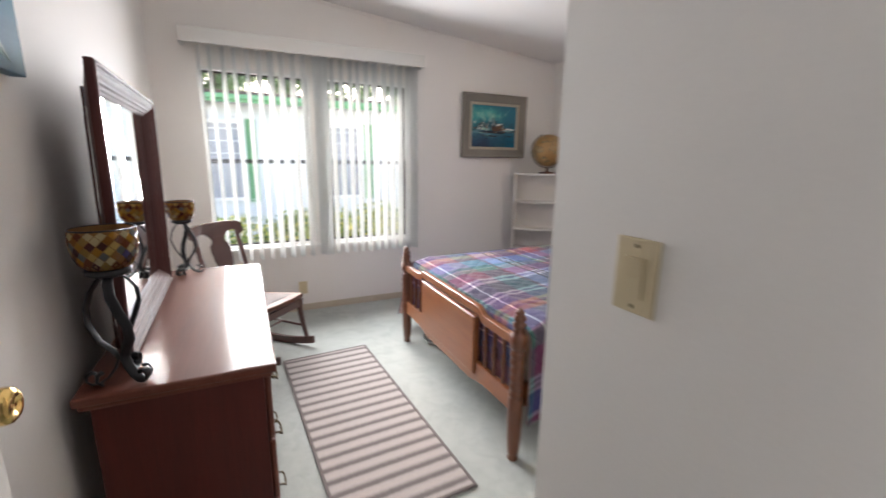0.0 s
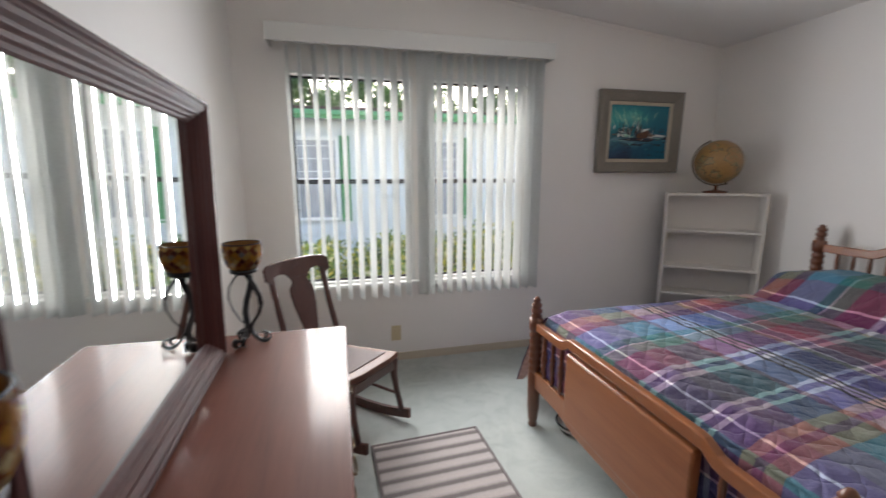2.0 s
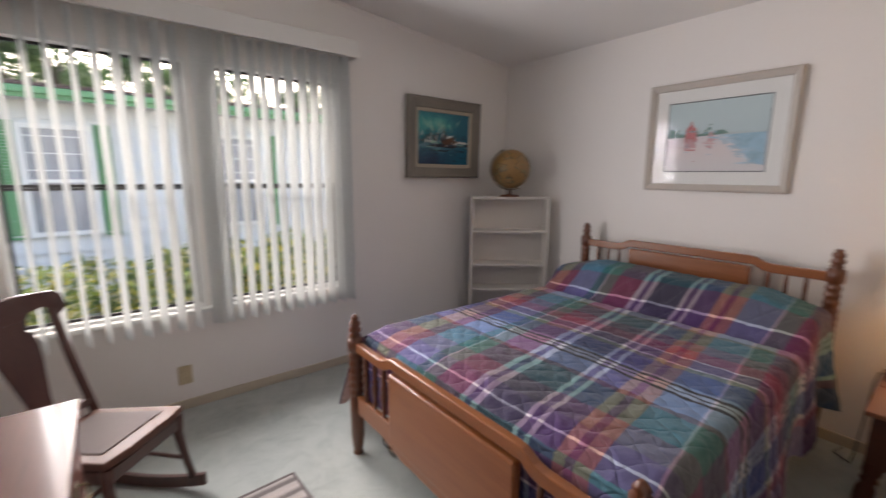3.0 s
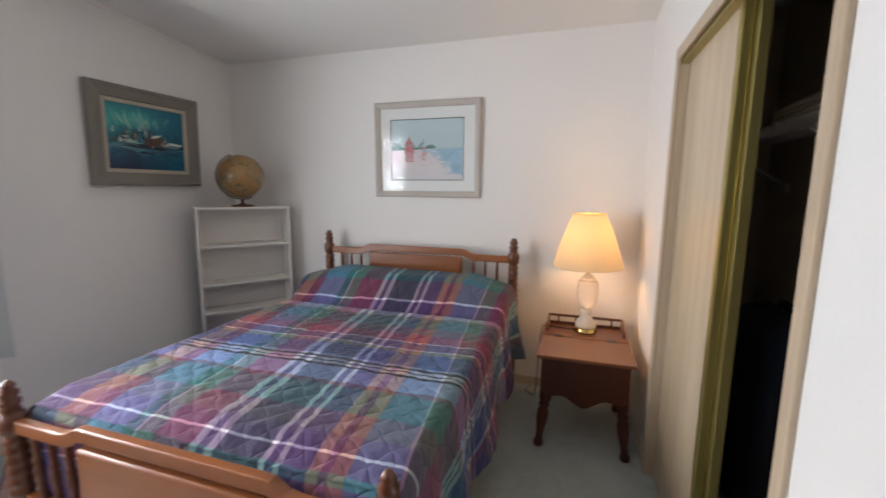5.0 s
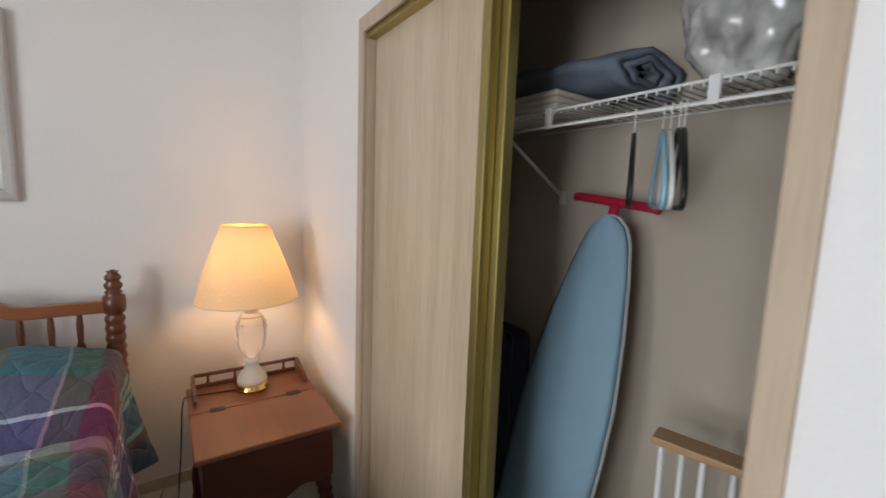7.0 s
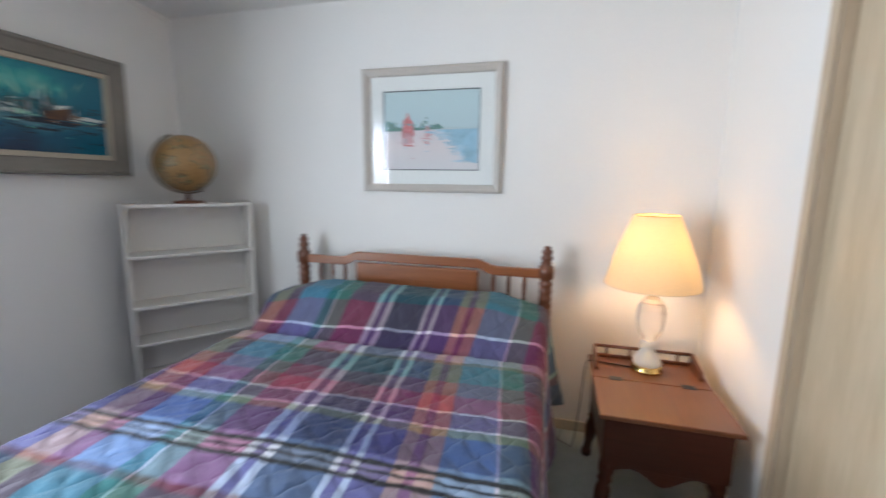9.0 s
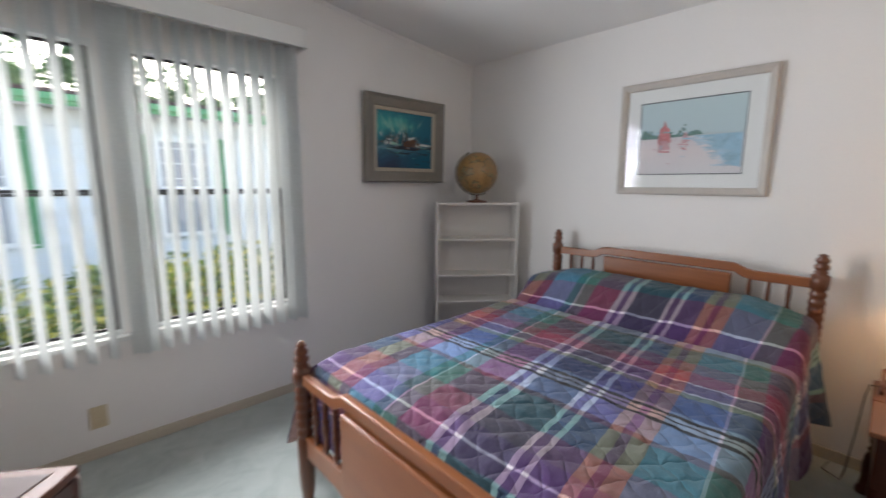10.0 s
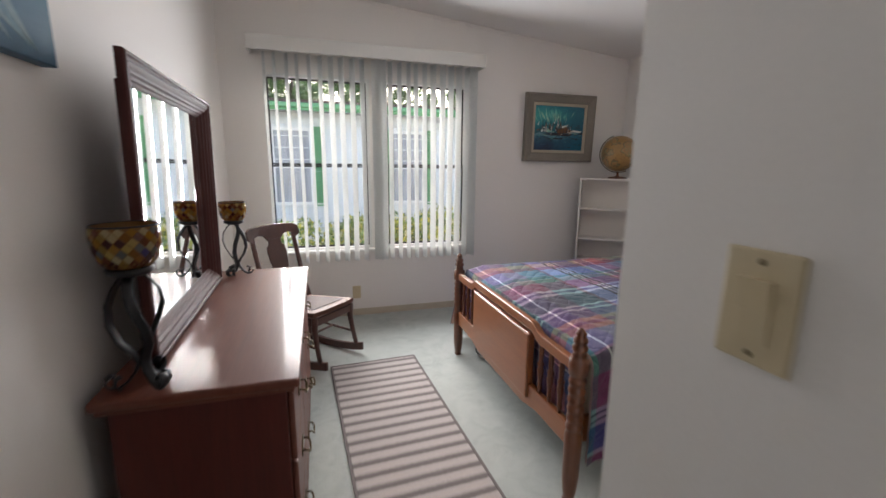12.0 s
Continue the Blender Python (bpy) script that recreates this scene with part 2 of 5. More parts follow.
LIGHT, STRIPE = (0.53, 0.475, 0.45), (0.185, 0.16, 0.155)
RUG = banded("striped_rug", 1, [(0.0, STRIPE), (0.2, STRIPE), (0.36, shade(LIGHT, 0.78)), (0.5, LIGHT), (0.82, shade(LIGHT, 0.95)), (0.92, shade(LIGHT, 0.8)), (1.0, STRIPE)], 0.083)
RUG_EDGE = surface("rug_binding", (0.17, 0.145, 0.14), 0.95, grain=260, vary=0.2, bumps=0.7)


def plaid(name, darken=1.0):
    """Madras plaid: coloured bands of warp and weft crossing, with thin light and dark lines."""
    m, t, b = material(name, (0.3, 0.2, 0.3), 0.85)
    TEAL, PLUM, WINE, NAVY, SKYB = (0.018, 0.115, 0.12), (0.07, 0.032, 0.105), (0.18, 0.022, 0.057), (0.016, 0.04, 0.15), (0.16, 0.23, 0.37)
    RUST, SAGE, CREAMY, BLACK = (0.33, 0.145, 0.085), (0.10, 0.125, 0.09), (0.38, 0.35, 0.345), (0.006, 0.006, 0.012)
    MAUVE = (0.42, 0.34, 0.35)

    def bands(rows):
        rows = [(w, c) for w, c in rows]
        total, at, stops = sum(w for w, _ in rows), 0.0, []
        for w, c in rows:
            stops.append((at / total, shade(c, darken)))
            at += w
        return stops, total

    FAINT = (0.5, 0.47, 0.52)
    PALE, DEEP, STEEL, PERI, DUSK = (0.27, 0.30, 0.36), (0.022, 0.028, 0.05), (0.12, 0.165, 0.23), (0.13, 0.18, 0.30), (0.085, 0.06, 0.085)
    along, span_u = bands([(0.18, PLUM), (0.10, NAVY), (0.012, FAINT), (0.11, PLUM), (0.063, TEAL), (0.056, PLUM), (0.014, FAINT), (0.065, PLUM), (0.115, DUSK), (0.17, TEAL), (0.03, DUSK), (0.115, SKYB),
                           (0.014, BLACK), (0.021, PALE), (0.014, BLACK), (0.021, PALE), (0.014, BLACK), (0.016, SKYB), (0.145, NAVY), (0.03, SAGE), (0.013, FAINT), (0.077, PLUM), (0.013, FAINT), (0.092, WINE),
                           (0.10, DUSK), (0.15, TEAL), (0.03, SAGE), (0.09, PALE), (0.09, PLUM), (0.013, FAINT), (0.09, DUSK), (0.43, TEAL)])
    across, span_v = bands([(0.10, PLUM), (0.04, WINE), (0.015, CREAMY), (0.115, NAVY), (0.02, CREAMY), (0.012, DEEP), (0.019, CREAMY), (0.012, DEEP), (0.019, CREAMY), (0.138, WINE), (0.08, SAGE), (0.013, MAUVE), (0.147, STEEL),
                            (0.05, RUST), (0.03, WINE), (0.045, RUST), (0.09, PLUM), (0.02, CREAMY), (0.03, PLUM), (0.022, CREAMY), (0.173, DEEP), (0.026, CREAMY), (0.03, PLUM), (0.032, CREAMY), (0.157, WINE), (0.065, SAGE),
                            (0.014, CREAMY), (0.045, TEAL), (0.165, PERI), (0.075, WINE), (0.09, RUST), (0.7, PLUM)])
    marks = [(0.0, (1.65, 1.65, 1.65))]
    for k, (at, c) in enumerate(along):
        if c[0] < 0.01:
            marks += [(at, (0.2, 0.2, 0.25)), (along[k + 1][0], (1.8, 1.8, 1.8) if along[k + 2][1][0] < 0.01 else (1.65, 1.65, 1.65))]
    uv = t.nodes.new("ShaderNodeUVMap")
    s = t.nodes.new("ShaderNodeSeparateXYZ")
    wob = node(t, "ShaderNodeTexNoise", Scale=7.0, Detail=2.0)
    t.links.new(uv.outputs[0], wob.inputs["Vector"]), t.links.new(uv.outputs[0], s.inputs[0])
    cols, places = [], []
    for axis, stops, span in ((0, along, span_u), (1, across, span_v)):
        k = node(t, "ShaderNodeMath")
        k.operation = "MULTIPLY_ADD"
        k.inputs[1].default_value = 0.016
        t.links.new(wob.outputs["Fac"], k.inputs[0]), t.links.new(s.outputs[axis], k.inputs[2])
        d = node(t, "ShaderNodeMath")
        d.operation = "DIVIDE"
        d.inputs[1].default_value = span
        f = node(t, "ShaderNodeMath")
        f.operation = "FRACT"
        t.links.new(k.outputs[0], d.inputs[0]), t.links.new(d.outputs[0], f.inputs[0])
        places.append(f.outputs[0])
        cols.append(ramp(t, f.outputs[0], stops, True))
    mx = t.nodes.new("ShaderNodeMix")
    mx.data_type = "RGBA"
    mx.inputs["Factor"].default_value = 0.5
    crossed = t.nodes.new("ShaderNodeMix")
    crossed.data_type, crossed.blend_type = "RGBA", "MULTIPLY"
    crossed.inputs["Factor"].default_value = 1.0
    t.links.new(cols[0], crossed.inputs[6]), t.links.new(cols[1], crossed.inputs[7])
    root = node(t, "ShaderNodeGamma", Gamma=0.5)
    t.links.new(crossed.outputs[2], root.inputs["Color"])
    mean = t.nodes.new("ShaderNodeMix")
    mean.data_type = "RGBA"
    mean.inputs["Factor"].default_value = 0.5
    t.links.new(cols[0], mean.inputs[6]), t.links.new(cols[1], mean.inputs[7])
    t.links.new(mean.outputs[2], mx.inputs[6]), t.links.new(root.outputs["Color"], mx.inputs[7])
    weave = node(t, "ShaderNodeTexNoise", Scale=260.0, Detail=2.0)
    soft = node(t, "ShaderNodeTexNoise", Scale=14.0, Detail=3.0)
    t.links.new(uv.outputs[0], weave.inputs["Vector"]), t.links.new(uv.outputs[0], soft.inputs["Vector"])
    both = node(t, "ShaderNodeMix", Factor=0.5)
    t.links.new(weave.outputs["Fac"], both.inputs[2]), t.links.new(soft.outputs["Fac"], both.inputs[3])
    m2 = t.nodes.new("ShaderNodeMix")
    m2.data_type, m2.blend_type = "RGBA", "MULTIPLY"
    m2.inputs["Factor"].default_value = 1.0
    m3 = t.nodes.new("ShaderNodeMix")
    m3.data_type, m3.blend_type = "RGBA", "MULTIPLY"
    m3.inputs["Factor"].default_value = 1.0
    deep = node(t, "ShaderNodeGamma", Gamma=1.36)
    t.links.new(mx.outputs[2], deep.inputs["Color"])
    t.links.new(deep.outputs["Color"], m3.inputs[6]), t.links.new(ramp(t, places[0], marks, True), m3.inputs[7])
    t.links.new(m3.outputs[2], m2.inputs[6])
    t.links.new(ramp(t, both.outputs[0], [(0.35, (0.8, 0.8, 0.8)), (0.65, (1.15, 1.15, 1.15))]), m2.inputs[7])
    t.links.new(m2.outputs[2], b.inputs["Base Color"])
    # stitched diamonds
    def calc(kind, p, q=None):
        n = node(t, "ShaderNodeMath")
        n.operation = kind
        for k, value in enumerate((p, q)):
            if value is None:
                continue
            if isinstance(value, float):
                n.inputs[k].default_value = value
            else:
                t.links.new(value, n.inputs[k])
        return n.outputs[0]
    jog = calc("MULTIPLY", wob.outputs["Fac"], 0.13)
    both_u = calc("ADD", s.outputs[0], jog)
    lines = [calc("ABSOLUTE", calc("SINE", calc("MULTIPLY", calc(kind, both_u, s.outputs[1]), math.pi / 0.105))) for kind in ("ADD", "SUBTRACT")]
    dome = calc("POWER", calc("MINIMUM", lines[0], lines[1]), 0.35)
    relief = calc("ADD", calc("MULTIPLY", dome, soft.outputs["Fac"]), calc("MULTIPLY", both.outputs[0], 0.35))
    bump(t, b, relief, 0.75, 0.018)
    b.inputs["Sheen Weight"].default_value = 0.15
    return m


PLAID = plaid("plaid_quilt", 1.3)
LINING = surface("pink_print_lining", (0.44, 0.29, 0.27), 0.9, grain=45, vary=0.35, bumps=0.5)


# ---- building tools ----
def thing(name, m, label, category, group="", kind=""):
    ob = new(name)
    ob.matrix_world = m
    ob.empty_display_size = 0.05
    return tagged(ob, label, category, group, kind)


def part(name, bm, mat, parent, label="", at=None, smooth=False):
    me = bpy.data.meshes.new(name)
    bm.to_mesh(me)
    bm.free()
    if smooth:
        me.shade_smooth()
    me.materials.append(mat)
    ob = new(name, me)
    ob.parent = parent
    if at is not None:
        ob.matrix_basis = at
    return tagged(ob, label)


def single(name, bm, mat, label, category, kind="", group="", smooth=False, at=None):
    return tagged(part(name, bm, mat, None, label, at, smooth), label, category, group, kind)


def again(name, ob, parent, at):
    """The same mesh once more as an object of its own."""
    o = new(name, ob.data)
    o.parent = parent
    o.matrix_basis = at
    return o


def box(bm, x0, x1, y0, y1, z0, z1, bevel=0.0, seg=2):
    m = Matrix.Translation(((x0 + x1) / 2, (y0 + y1) / 2, (z0 + z1) / 2)) @ Matrix.Diagonal((x1 - x0, y1 - y0, z1 - z0, 1))
    vs = bmesh.ops.create_cube(bm, size=1, matrix=m)["verts"]
    if bevel:
        es = {e for v in vs for e in v.link_edges}
        bmesh.ops.bevel(bm, geom=list(es), offset=bevel, segments=seg, affect="EDGES", profile=0.5)
    return bm


def cuboid(*a, **k):
    return box(bmesh.new(), *a, **k)


def lathe(bm, profile, seg=20, m=None):
    """Turned shape from (radius, height) pairs about z."""
    m = m or Matrix()
    rings = []
    for r, z in profile:
        if r < 1e-5:
            rings.append([bm.verts.new(m @ Vector((0, 0, z)))])
        else:
            rings.append([bm.verts.new(m @ Vector((r * math.cos(a), r * math.sin(a), z))) for a in (2 * math.pi * k / seg for k in range(seg))])
    for a, b in zip(rings, rings[1:]):
        for k in range(seg):
            q = [a[k % len(a)], a[(k + 1) % len(a)], b[(k + 1) % len(b)], b[k % len(b)]]
            q = list(dict.fromkeys(q))
            if len(q) > 2:
                bm.faces.new(q)
    for ring, flip in ((rings[0], True), (rings[-1], False)):
        if len(ring) > 2:
            bm.faces.new(ring[::-1] if flip else ring)
    return bm


def tube(bm, pts, r, seg=8, flat=1.0, closed=False):
    """A round or flattened bar along points; r may be one radius or one for each point."""
    pts = [Vector(p) for p in pts]
    rs = r if isinstance(r, (list, tuple)) else [r] * len(pts)
    rings, side = [], None
    for k, p in enumerate(pts):
        a, b = pts[max(k - 1, 0)], pts[min(k + 1, len(pts) - 1)]
        if closed:
            a, b = pts[k - 1], pts[(k + 1) % len(pts)]
        d = (b - a).normalized()
        if side is None:
            side = d.orthogonal().normalized() if abs(d.z) > 0.99 or flat == 1.0 else d.cross(Vector((0, 0, 1))).normalized()
        side = (side - d * side.dot(d)).normalized()
        up = d.cross(side)
        rings.append([bm.verts.new(p + rs[k] * (math.cos(t) * side + flat * math.sin(t) * up)) for t in (2 * math.pi * j / seg for j in range(seg))])
    pairs = list(zip(rings, rings[1:])) + ([(rings[-1], rings[0])] if closed else [])
    for a, b in pairs:
        for j in range(seg):
            bm.faces.new((a[j], a[(j + 1) % seg], b[(j + 1) % seg], b[j]))
    if not closed:
        bm.faces.new(rings[0][::-1]), bm.faces.new(rings[-1])
    return bm


def slab(bm, outline, lo, hi, axis="y", bevel=0.0):
    """A flat outline (a, b) extruded from lo to hi along an axis."""
    put = {"x": lambda a, b, c: (c, a, b), "y": lambda a, b, c: (a, c, b), "z": lambda a, b, c: (a, b, c)}[axis]
    n = len(outline)
    v0, v1 = [bm.verts.new(put(a, b, lo)) for a, b in outline], [bm.verts.new(put(a, b, hi)) for a, b in outline]
    fs = [bm.faces.new(v0[::-1]), bm.faces.new(v1)] + [bm.faces.new((v0[k], v0[(k + 1) % n], v1[(k + 1) % n], v1[k])) for k in range(n)]
    bmesh.ops.recalc_face_normals(bm, faces=fs)
    if bevel:
        rim = [e for f in fs[:2] for e in f.edges]
        bmesh.ops.bevel(bm, geom=rim, offset=bevel, segments=2, affect="EDGES", profile=0.5)
    return bm


def moulding(bm, w, h, profile):
    """A mitred frame in the xz plane facing -y. profile: (inset from the outer edge, depth towards the viewer)."""
    rings = []
    for inset, d in profile:
        a, b = w / 2 - inset, h / 2 - inset
        rings.append([bm.verts.new((x, -d, z)) for x, z in ((-a, -b), (a, -b), (a, b), (-a, b))])
    for p, q in zip(rings, rings[1:] + rings[:1]):
        for k in range(4):
            bm.faces.new((p[k], p[(k + 1) % 4], q[(k + 1) % 4], q[k]))
    bmesh.ops.recalc_face_normals(bm, faces=bm.faces[:])
    return bm


def arc(a, b, n):
    return [a + (b - a) * k / n for k in range(n + 1)]


def smoothstep(a, b, x):
    t = min(1.0, max(0.0, (x - a) / (b - a)))
    return t * t * (3 - 2 * t)


# ---- the room ----
XE, YN, YC, XS = 3.39, 4.06, 0.745, 0.70   # east wall, window wall, closet wall, entry wall


def ceiling_at(x):
    return 2.475 + 0.1 * (XE - x)


WEST = [(-0.33, -1.45), (-0.33, 1.4), (-0.435, 4.2), (-0.56, 4.2), (-0.56, -1.45)]
single("floor", cuboid(-0.7, 3.55, -1.45, 4.2, -0.12, 0.0), CARPET, "pale green cut-pile carpet with faint wear", "floor", "structure")
single("ceiling", slab(bmesh.new(), [(-0.56, ceiling_at(-0.56)), (3.52, ceiling_at(3.52)), (3.52, ceiling_at(3.52) + 0.12), (-0.56, ceiling_at(-0.56) + 0.12)], -1.45, 4.2),
       CEILING, "white painted ceiling sloping down to one side", "ceiling", "structure")
single("wall_west", slab(bmesh.new(), WEST, 0, 2.95, "z"), WALL, "off-white painted wall behind the dresser", "wall", "structure")
single("wall_east", cuboid(XE, XE + 0.12, -0.02, YN, 0, 2.6), WALL, "off-white painted wall behind the headboard", "wall", "structure")

WINDOWS = [(-0.115, 0.735), (0.87, 1.645)]
Z0, Z1 = 0.64, 2.115
bm = bmesh.new()
for x0, x1, z0, z1 in ((-0.43, WINDOWS[0][0], 0, 2.95), (WINDOWS[0][1], WINDOWS[1][0], 0, 2.95), (WINDOWS[1][1], XE + 0.12, 0, 2.75),
                       (WINDOWS[0][0], WINDOWS[0][1], 0, Z0), (WINDOWS[1][0], WINDOWS[1][1], 0, Z0),
                       (WINDOWS[0][0], WINDOWS[0][1], Z1, 2.95), (WINDOWS[1][0], WINDOWS[1][1], Z1, 2.95)):
    box(bm, x0, x1, YN, YN + 0.14, z0, z1)
single("wall_north", bm, WALL, "off-white painted wall with two tall windows", "wall", "structure")

CX0, CX1, CZ = 1.305, 2.565, 2.03     # closet opening
bm = slab(bmesh.new(), [(XS, 0), (CX0, 0), (CX0, CZ), (CX1, CZ), (CX1, 0), (XE, 0), (XE, 2.65), (XS, 2.8)], YC - 0.1, YC)
single("wall_closet", bm, WALL, "off-white painted wall around the closet opening", "wall", "structure")
single("wall_entry", cuboid(XS, XS + 0.1, 0.15, YC - 0.1, 0, 2.8), WALL, "off-white painted entry wall with a light switch", "wall", "structure")
bm = bmesh.new()
for x0, x1, z0, z1 in ((-0.33, -0.24, 0, 2.9), (0.58, XS + 0.1, 0, 2.85), (-0.24, 0.58, 2.04, 2.9)):
    box(bm, x0, x1, 0.03, 0.15, z0, z1)
single("wall_south", bm, WALL, "off-white painted wall with the doorway", "wall", "structure")
single("closet_back_wall", cuboid(XS + 0.1, XE, -0.02, 0.08, 0, 2.75), CLOSET_WALL, "tan wallboard at the back of the closet", "wall", "structure")
bm = bmesh.new()
box(bm, XS + 0.1, XS + 0.112, 0.08, YC - 0.1, 0, 2.7), box(bm, XE - 0.012, XE, 0.08, YC - 0.1, 0, 2.5)
single("closet_side_wall", bm, CLOSET_WALL, "tan wallboard at the closet ends", "wall", "structure")
bm = bmesh.new()
box(bm, -0.33, 1.5, -1.45, -1.35, 0, 2.9), box(bm, 1.4, 1.5, -1.35, -0.02, 0, 2.75), box(bm, 0.8, 1.4, -0.02, 0.03, 0, 2.75)
single("hall_wall", bm, WALL, "plain off-white hallway wall", "wall", "structure")

# trim
single("baseboard", cuboid(-0.40, XE, YN - 0.011, YN, 0, 0.062, bevel=0.003), BASE_TRIM, "tan wooden baseboard under the windows", "baseboard", "structure")
single("baseboard", cuboid(XE - 0.011, XE, YC, YN - 0.011, 0, 0.062, bevel=0.003), BASE_TRIM, "tan wooden baseboard behind the bed", "baseboard", "structure")
single("baseboard", cuboid(CX1 + 0.045, XE - 0.011, YC, YC + 0.011, 0, 0.062, bevel=0.003), BASE_TRIM, "tan wooden baseboard beside the closet", "baseboard", "structure")
single("baseboard", cuboid(XS + 0.0, CX0 - 0.045, YC, YC + 0.011, 0, 0.062, bevel=0.003), BASE_TRIM, "tan wooden baseboard beside the closet", "baseboard", "structure")
bm = slab(bmesh.new(), [(-0.435, ceiling_at(-0.435) - 0.028), (XE, ceiling_at(XE) - 0.028), (XE, ceiling_at(XE) - 0.002), (-0.435, ceiling_at(-0.435) - 0.002)], YN - 0.006, YN)
single("trim", bm, WALL, "thin painted cove strip under the ceiling", "trim", "structure")


def window(k, x0, x1):
    """A single-hung window: white frame, dark metal sashes, two panes and a sill."""
    w = thing("window_%d" % k, pose(x0, YN, Z0), "tall single-hung window with dark metal sashes", "window", "windows", "structure")
    width, height, mid = x1 - x0, Z1 - Z0, 0.745
    bm = moulding(bmesh.new(), width, height, [(0, 0), (0, -0.1), (0.02, -0.1), (0.02, 0.0)])
    part("window_frame", bm, WINDOW_WHITE, w, "white painted frame", Matrix.Translation((width / 2, 0, height / 2)))
    part("window_sill", cuboid(-0.03, width + 0.03, -0.05, 0.06, -0.024, 0.003, bevel=0.006), WINDOW_WHITE, w, "white painted sill")
    for name, z0, z1, y in (("upper_sash", mid - 0.016, height - 0.02, 0.07), ("lower_sash", 0.02, mid + 0.016, 0.045)):
        bm = moulding(bmesh.new(), width - 0.04, z1 - z0, [(0, 0), (0, -0.022), (0.012, -0.022), (0.015, -0.012), (0.015, 0)])
        s = part(name, bm, BRONZE, w, "dark bronze metal sash", Matrix.Translation((width / 2, y, (z0 + z1) / 2)))
        p = part("pane", cuboid(-width / 2 + 0.032, width / 2 - 0.032, 0.012, 0.016, -(z1 - z0) / 2 + 0.012, (z1 - z0) / 2 - 0.012), GLASS, s, "clear glass")
        p.visible_shadow = False
    return w


for k, (x0, x1) in enumerate(WINDOWS):
    window(k + 1, x0, x1)

# ---- vertical blind ----
blind = thing("vertical_blind", pose(0, 3.955, 0), "white vertical blind with open fabric vanes across the windows", "blind")
part("headrail", cuboid(-0.16, 1.72, -0.02, 0.02, 2.262, 2.30, bevel=0.003), HEADRAIL, blind)
part("valance", cuboid(-0.20, 1.745, -0.07, -0.058, 2.245, 2.352, bevel=0.003), HEADRAIL, blind, "flat white valance board")
for x in (-0.20, 1.733):
    part("valance_return", cuboid(x, x + 0.012, -0.057, 0.104, 2.246, 2.351, bevel=0.002), HEADRAIL, blind)
part("dust_cover", cuboid(-0.187, 1.732, -0.057, 0.104, 2.338, 2.35), HEADRAIL, blind)


def vane_mesh():
    """One hanging strip, slightly curved across its width, with a hem at the foot."""
    bm = bmesh.new()
    zs = [0.0, 0.02, 0.4, 0.9, 1.4, 1.66, 1.70]
    front = [[bm.verts.new((0.0045 * (1 - (2 * j / 6 - 1) ** 2) + 0.002 * math.sin(3 * z + j), -0.0445 + 0.089 * j / 6, z)) for j in range(7)] for z in zs]
    back = [[bm.verts.new((v.co.x - 0.0009, v.co.y, v.co.z)) for v in row] for row in front]
    for grid, flip in ((front, False), (back, True)):
        for a, b in zip(grid, grid[1:]):
            for j in range(6):
                q = (a[j], a[j + 1], b[j + 1], b[j])
                bm.faces.new(q[::-1] if flip else q)
    return bm


rng = random.Random(4)
first = None
spots = [(-0.09 + 0.0845 * k, 22 + rng.uniform(-5, 5)) for k in range(10)] + [(0.785, 52), (0.83, 47)]
spots += [(0.905 + 0.0765 * k, 15 + rng.uniform(-5, 5)) for k in range(10)] + [(1.662, 30)]
for x, turn in spots:
    m = pose(x, rng.uniform(-0.004, 0.004), 0.55, rng.uniform(-0.25, 0.25), rng.uniform(-0.3, 0.3), turn)
    if first is None:
        first = part("vane", vane_mesh(), VANE, blind, "white fabric vane", m, True)
    else:
        again("vane", first, blind, m)

# ---- entry door, switch, outlet ----
door = thing("door_1", pose(-0.26, 0.17, 0.01), "white painted interior door standing open along the wall", "door", "", "structure")
part("door_leaf", cuboid(0, 0.035, 0, 0.76, 0, 2.02, bevel=0.002), DOOR_PAINT, door)
part("door_edge_strip", cuboid(0.002, 0.033, 0.7605, 0.7625, 0, 2.02), TRIM, door, "bare tan wooden edge")
knob = [(0.0, 0.0), (0.031, 0.0), (0.032, 0.004), (0.028, 0.009), (0.014, 0.012), (0.0125, 0.026), (0.018, 0.032), (0.0255, 0.041), (0.027, 0.052), (0.0255, 0.061), (0.019, 0.066), (0.012, 0.0655), (0.011, 0.0625), (0.0, 0.062)]
part("door_knob", lathe(bmesh.new(), knob, 28), BRASS, door, "polished brass knob", pose(0.035, 0.675, 1.06, 0, 90, 0), True)
bm = moulding(bmesh.new(), 0.82 + 0.12, 2.04 + 0.06, [(0, 0), (0, 0.012), (0.055, 0.014), (0.06, 0.0)])
single("trim", bm, DOOR_PAINT, "white painted door casing on the hallway side", "trim", "structure", at=pose(0.17, 0.03, 1.0))

sw = thing("light_switch", pose(XS, 0.542, 1.244, 0, 0, -90), "ivory rocker light switch on the entry wall", "light switch")
part("cover_plate", cuboid(-0.0385, 0.0385, -0.006, 0, -0.06, 0.06, bevel=0.003), IVORY, sw)
part("rocker", slab(bmesh.new(), [(-0.006, -0.033), (-0.0075, 0.0), (-0.013, 0.033), (0, 0.033), (0, -0.033)], -0.0165, 0.0165, "x", 0.001), IVORY, sw, "", pose(0, -0.002, -0.002))
for z in (-0.048, 0.048):
    part("screw", lathe(bmesh.new(), [(0.0034, 0), (0.0034, 0.001), (0.002, 0.0018), (0, 0.0018)], 10), BRASS_OLD, sw, "", pose(0, -0.006, z, 90, 0, 0))

